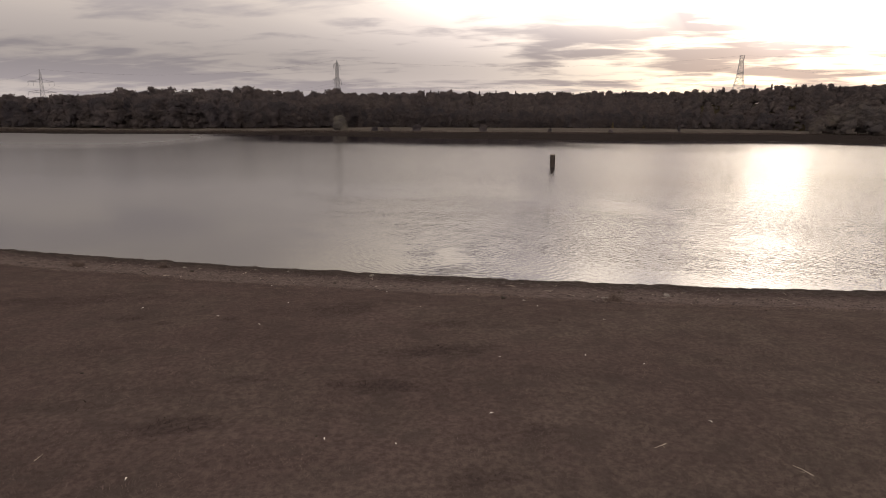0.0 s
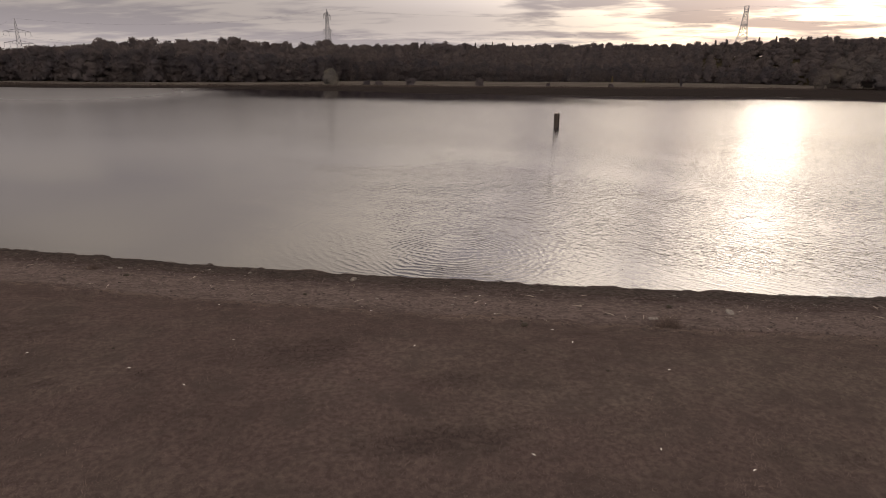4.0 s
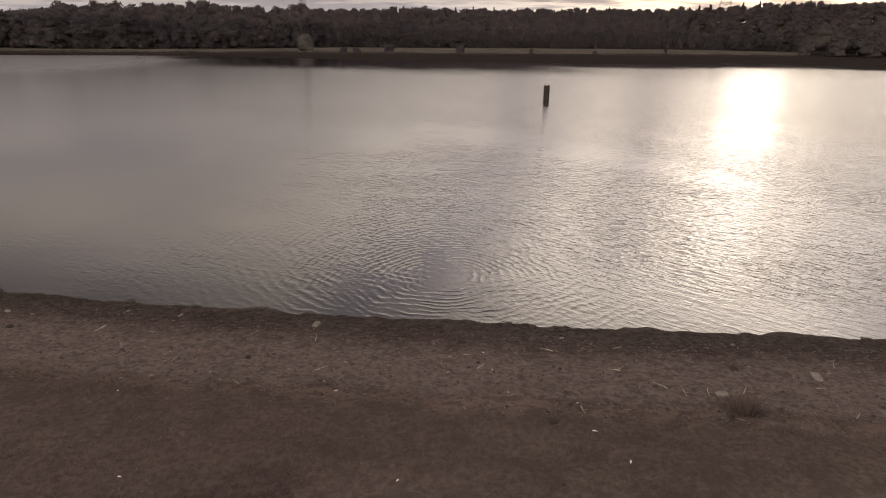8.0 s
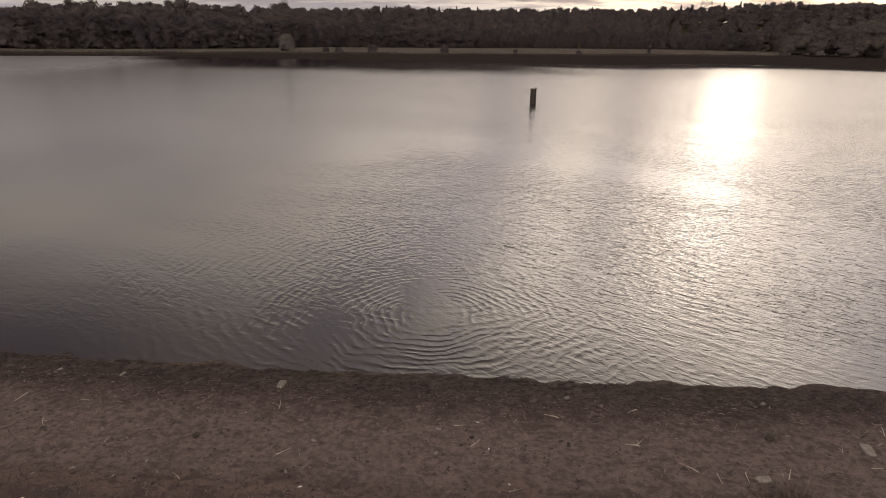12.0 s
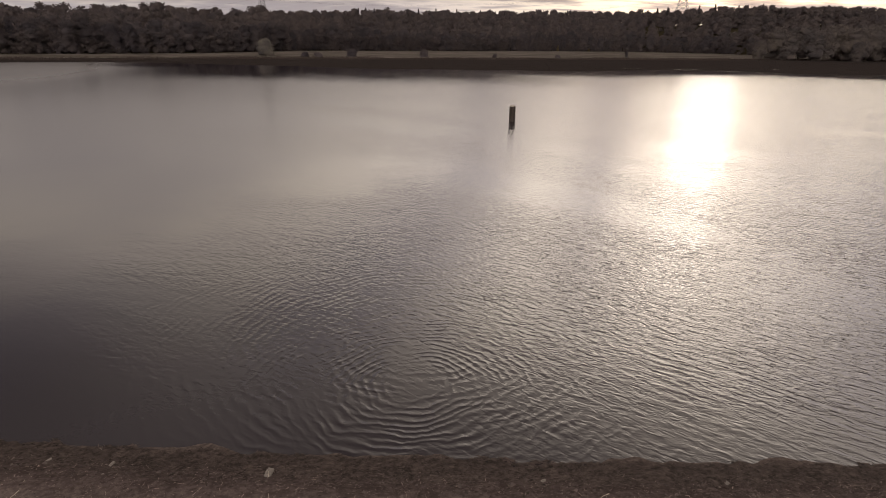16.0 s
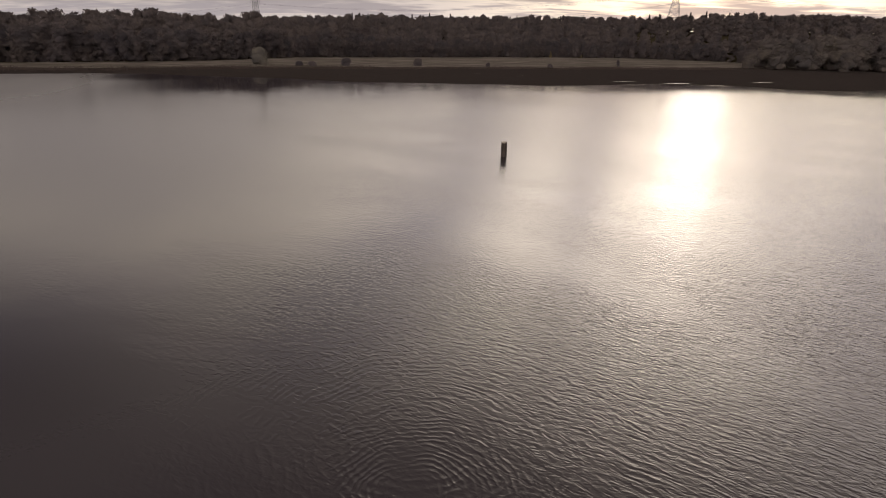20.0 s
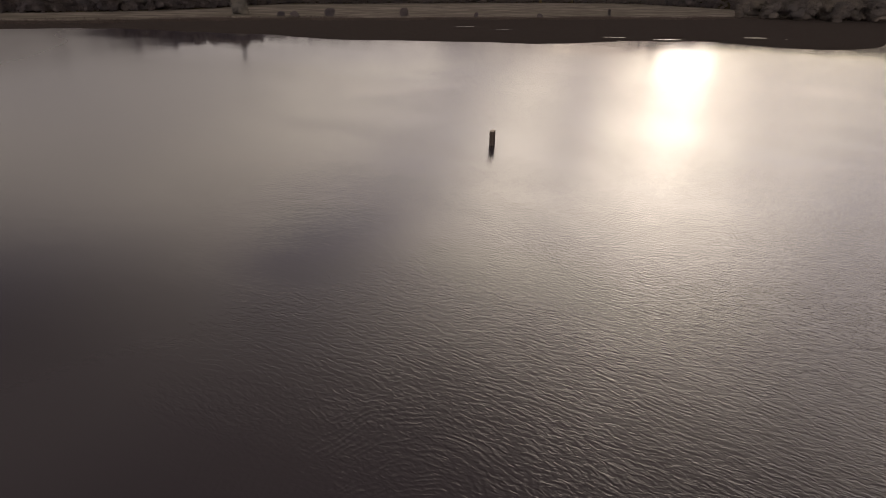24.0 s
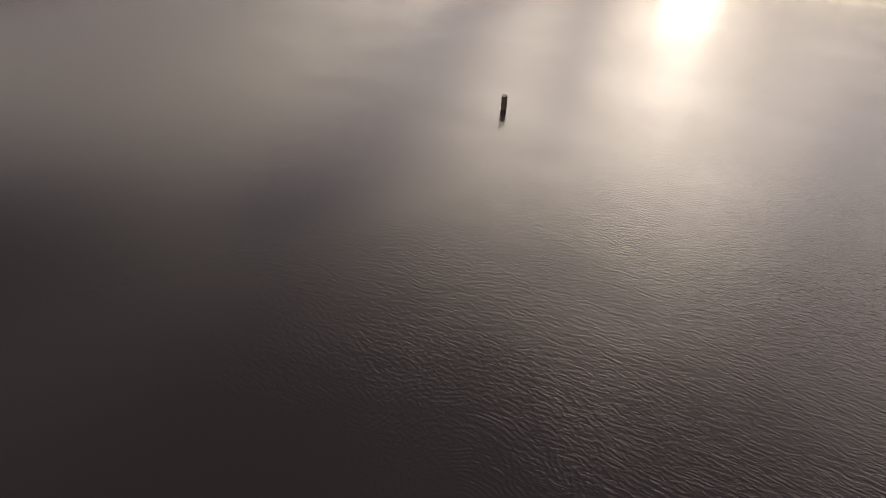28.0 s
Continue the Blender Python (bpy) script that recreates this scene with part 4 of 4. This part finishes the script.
def make_twig(seed, length, r=0.014):
    rng = np.random.RandomState(seed)
    t = tagged(empty("twig"), "bleached bent twig washed up on the strand", "twig", "twigs on the strand")
    bm, p, a = bmesh.new(), Vector((0, 0, r)), 0.0
    for k in range(5):
        a += rng.uniform(-0.35, 0.35)
        q = p + Vector((math.cos(a), math.sin(a), rng.uniform(-0.02, 0.06))) * length / 5
        q.z = max(q.z, r)
        tube(bm, p, q, r * (1 - 0.13 * k), r * (0.87 - 0.13 * k), 5)
        p = q
    part("stem", bm, TWIG, t)
    bm = bmesh.new()
    tube(bm, (length * 0.4, 0, r), (length * 0.55, length * rng.uniform(0.1, 0.2), 0.03), r * 0.6, r * 0.3, 4)
    part("side_shoot", bm, TWIG, t)
    return t


def drop_on(ob, x, y, turn, lift=0.0, size=1.0):
    return copy_scaled(ob, pose(x, y, height(x, y) + lift, 0, 0, turn) @ Matrix.Scale(size, 4))


def place_first(ob, x, y, turn, lift=0.0, size=1.0):
    ob.matrix_basis = pose(x, y, height(x, y) + lift, 0, 0, turn) @ Matrix.Scale(size, 4)
    return ob


rng = np.random.RandomState(5)
FEATHERS = [make_feather(k, 0.15) for k in range(3)]
spots = [(1.62, 10.44), (6.23, 5.05), (3.54, 5.25), (-1.41, 1.15), (-3.45, 11.35), (6.33, 13.05), (-4.15, 8.92), (-5.76, 9.95), (7.77, 4.22), (7.71, 0.86), (2.6, 1.8),
         (8.22, 8.25), (4.8, 16.26), (4.72, 15.05), (6.12, 11.49), (-4.63, 14.76), (0.45, 14.46), (4.76, 13.75), (0.17, 0.74), (-5.16, -0.03), (-8.79, 11.05), (6.28, 10.28)]
for k, (px, py) in enumerate(spots):
    big = 0.62 * rng.uniform(0.75, 1.15)
    (place_first if k < 3 else drop_on)(FEATHERS[k % 3], px, py, rng.uniform(0, 360), 0.045, big)

SLABS = [make_stone("stone", 300 + k, 0.20, 0.12, 0.05, STONE, "pale flat stone lying on the strand", "stones on the strand", 0.8) for k in range(3)]
spots = [(-0.17, 19.17, 1.1), (-10.41, 21.51, 0.7), (10.29, 12.98, 0.95), (13.6, 13.5, 1.25), (7.6, 17.2, 0.5), (-6.6, 21.2, 0.5), (12.8, 15.9, 0.5), (-4.72, 20.6, 0.6), (-5.29, 21.5, 0.4)]
for k in range(26):
    px = rng.uniform(-18, 20)
    spots.append((px, float(near_shore(np.array([px]))[0]) - rng.uniform(0.6, 5.5), rng.uniform(0.15, 0.4)))
for k, (px, py, s) in enumerate(spots):
    (place_first if k < 3 else drop_on)(SLABS[k % 3], px, py, 70 if k == 0 else rng.uniform(0, 180), 0.03 * s, s)

CLODS = [make_stone("clod", 330 + k, 0.09, 0.07, 0.05, CLOD, "small dark clod of earth on the bank", "clods on the bank", 0.2) for k in range(3)]
spots = [(-9.58, 19.96, 1.4), (5.36, 12.09, 1.6), (11.7, 14.4, 1.7), (-2.0, 16.9, 1.2)]
for k in range(36):
    spots.append((rng.uniform(-20, 22), rng.uniform(-1, 17), rng.uniform(0.3, 0.7)))
for k, (px, py, s) in enumerate(spots):
    (place_first if k < 3 else drop_on)(CLODS[k % 3], px, py, rng.uniform(0, 180), 0.02 * s, s)

TWIGS = [make_twig(360 + k, 0.45) for k in range(4)]
spots = [(9.07, 13.47, 1.0), (10.08, 13.26, 0.8), (10.82, 12.86, 0.9), (9.15, 16.2, 0.8), (8.3, 14.6, 0.8), (4.65, 13.43, 0.7), (6.12, -0.02, 0.8), (8.56, -1.44, 0.9), (-7.25, 0.83, 0.6)]
for k in range(44):
    px = rng.uniform(-18, 20)
    spots.append((px, float(near_shore(np.array([px]))[0]) - rng.uniform(0.8, 5.8), rng.uniform(0.35, 0.9)))
for k, (px, py, s) in enumerate(spots):
    (place_first if k < 4 else drop_on)(TWIGS[k % 4], px, py, rng.uniform(0, 360), 0.035, s)


def make_shrub(seed, x, y, h, spread, label):
    rng = np.random.RandomState(seed)
    s = tagged(empty("dead_shrub"), label, "shrub", "dry weeds on the bank")
    bm = bmesh.new()
    for k in range(9):
        a = rng.uniform(0, 2 * math.pi)
        q = Vector((math.cos(a) * spread * rng.uniform(0.2, 0.8), math.sin(a) * spread * rng.uniform(0.2, 0.8), h * rng.uniform(0.6, 1.0)))
        tube(bm, (0, 0, -0.05), q, 0.010, 0.004, 4)
        for j in range(4):
            p = q * rng.uniform(0.35, 0.9)
            tube(bm, p, p + Vector((rng.uniform(-1, 1), rng.uniform(-1, 1), rng.uniform(0.2, 1))) * h * 0.25, 0.005, 0.002, 3)
    part("stems", bm, SHRUB, s)
    n = 420
    px, py = rng.normal(0, spread * 0.5, n), rng.normal(0, spread * 0.4, n)
    v = upright_blades(rng, px, py, np.full(n, -0.05), rng.uniform(0.25, 0.9, n) * h * np.exp(-(px ** 2 + py ** 2) / spread ** 2), np.full(n, 0.010), 0.5)
    mesh_part("leaves", mesh_of("leaves", v, tris(n), SHRUB), s)
    s.matrix_basis = pose(x, y, height(x, y), 0, 0, 30 * seed)


make_shrub(1, 10.35, 12.05, 0.75, 0.6, "dark dry weed clump on the lip of the bank")
make_shrub(3, -16.0, 21.6, 0.5, 0.6, "reddish dry weed clump near the water")
make_shrub(5, -11.5, 21.4, 0.35, 0.35, "thin dry weed at the water's edge")


def turf():
    """Short dry grass over the bank."""
    rng = np.random.RandomState(29)
    n = 460000
    x, y = rng.uniform(-30, 34, n), rng.uniform(-3.5, 21, n)
    z, inland, far = land(x, y)
    bare = fbm(x * 0.25, y * 0.7, 97, 3)
    keep = (inland > 5.0 + 0.8 * bare) & (bare < 0.33 + rng.uniform(-0.12, 0.12, n)) & (dark_patch(x, y) < rng.uniform(0.1, 0.9, n))
    x, y, z = x[keep], y[keep], z[keep]
    h = rng.uniform(0.025, 0.075, len(x)) * (1 + 0.5 * fbm(x * 0.9, y * 0.9, 99, 2))
    m = 6000
    fx = rng.uniform(-28, 32, m)
    fy = near_shore(fx) - rng.normal(6.0, 0.45, m)
    x, y, z = np.append(x, fx), np.append(y, fy), np.append(z, land(fx, fy)[0])
    h = np.append(h, rng.uniform(0.03, 0.09, m))
    v = upright_blades(rng, x, y, z - 0.01, h, rng.uniform(0.006, 0.014, len(x)), 0.9)
    tagged(new("grass", mesh_of("grass", v, tris(len(x)), BLADE)), "short dry brown grass on the bank", "grass", kind="stuff")
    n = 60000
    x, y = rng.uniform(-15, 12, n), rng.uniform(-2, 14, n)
    keep = dark_patch(x, y) > rng.uniform(0.15, 1.2, n)
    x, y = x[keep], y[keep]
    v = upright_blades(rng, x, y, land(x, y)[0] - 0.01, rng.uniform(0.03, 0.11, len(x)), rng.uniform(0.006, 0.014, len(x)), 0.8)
    tagged(new("matted_grass", mesh_of("matted_grass", v, tris(len(x)), DARK_BLADE)), "dark matted grass in patches of the turf", "grass", kind="stuff")
    n = 9500
    x = rng.uniform(-26, 30, n)
    d = rng.uniform(0.5, 6.2, n)
    y = near_shore(x) - d
    z = land(x, y)[0]
    a = rng.uniform(0, 2 * np.pi, n)
    length, w = rng.uniform(0.012, 0.05, n) * rng.choice((0.6, 1.0, 1.8), n), rng.uniform(0.004, 0.011, n)
    u = np.stack([np.cos(a), np.sin(a), rng.uniform(-0.1, 0.25, n)], 1) * length[:, None]
    s = np.stack([-np.sin(a), np.cos(a), np.zeros(n)], 1) * w[:, None]
    c = np.stack([x, y, z + 0.012], 1)
    v = np.stack([c - u - s, c - u + s, c + u + s, c + u - s], 1).reshape(-1, 3)
    tagged(new("stalk_litter", mesh_of("stalk_litter", v, quads(n), LITTER)), "scattered dead stalks and straw on the strand", "litter", kind="stuff")
    n = 11000
    x = rng.uniform(-26, 30, n)
    y = near_shore(x) - rng.uniform(0.4, 6.3, n)
    z = land(x, y)[0] - 0.006
    size = rng.gamma(2.0, 0.012, n) + 0.008
    a = rng.uniform(0, 2 * np.pi, n)
    ring = [np.stack([x + np.cos(a + 2.1 * k) * size * rng.uniform(0.7, 1.4, n), y + np.sin(a + 2.1 * k) * size * rng.uniform(0.6, 1.2, n), z], 1) for k in range(3)]
    top = np.stack([x, y, z + size * rng.uniform(0.5, 1.0, n)], 1)
    v = np.stack([*ring, top], 1).reshape(-1, 3)
    f = (np.arange(n)[:, None, None] * 4 + np.array(((0, 1, 3), (1, 2, 3), (2, 0, 3)))[None]).reshape(-1, 3)
    tagged(new("earth_crumbs", mesh_of("earth_crumbs", v, f, CRUMB)), "trodden crumbs of dark earth and pale grit on the strand", "earth", kind="stuff")
    n = 26000
    x = rng.uniform(-30, 34, n)
    clump = fbm(x * 1.6, x * 0 + 2.2, 15, 3)
    d = np.abs(rng.normal(0.25, 0.6, n)) - 0.18 - 0.40 * np.clip(clump, 0, 1)
    y = near_shore(x) - d
    z = np.maximum(land(x, y)[0], 0.0)
    c = np.stack([x, y, z + rng.uniform(0.0, 0.035, n)], 1)
    a = rng.normal(-0.28, 0.5, n)
    length, w = rng.uniform(0.04, 0.17, n), rng.uniform(0.01, 0.03, n)
    u = np.stack([np.cos(a), np.sin(a), rng.uniform(-0.15, 0.15, n)], 1) * length[:, None]
    s = np.stack([-np.sin(a), np.cos(a), rng.uniform(-0.3, 0.3, n)], 1) * w[:, None]
    v = np.stack([c - u - s * 0.4, c - u * 0.2 + s, c + u + s * 0.2, c + u * 0.2 - s], 1).reshape(-1, 3)
    tagged(new("weed_line", mesh_of("weed_line", v, quads(n), WRACK)), "dark rotting water weed washed along the shore", "weed", kind="stuff")


turf()
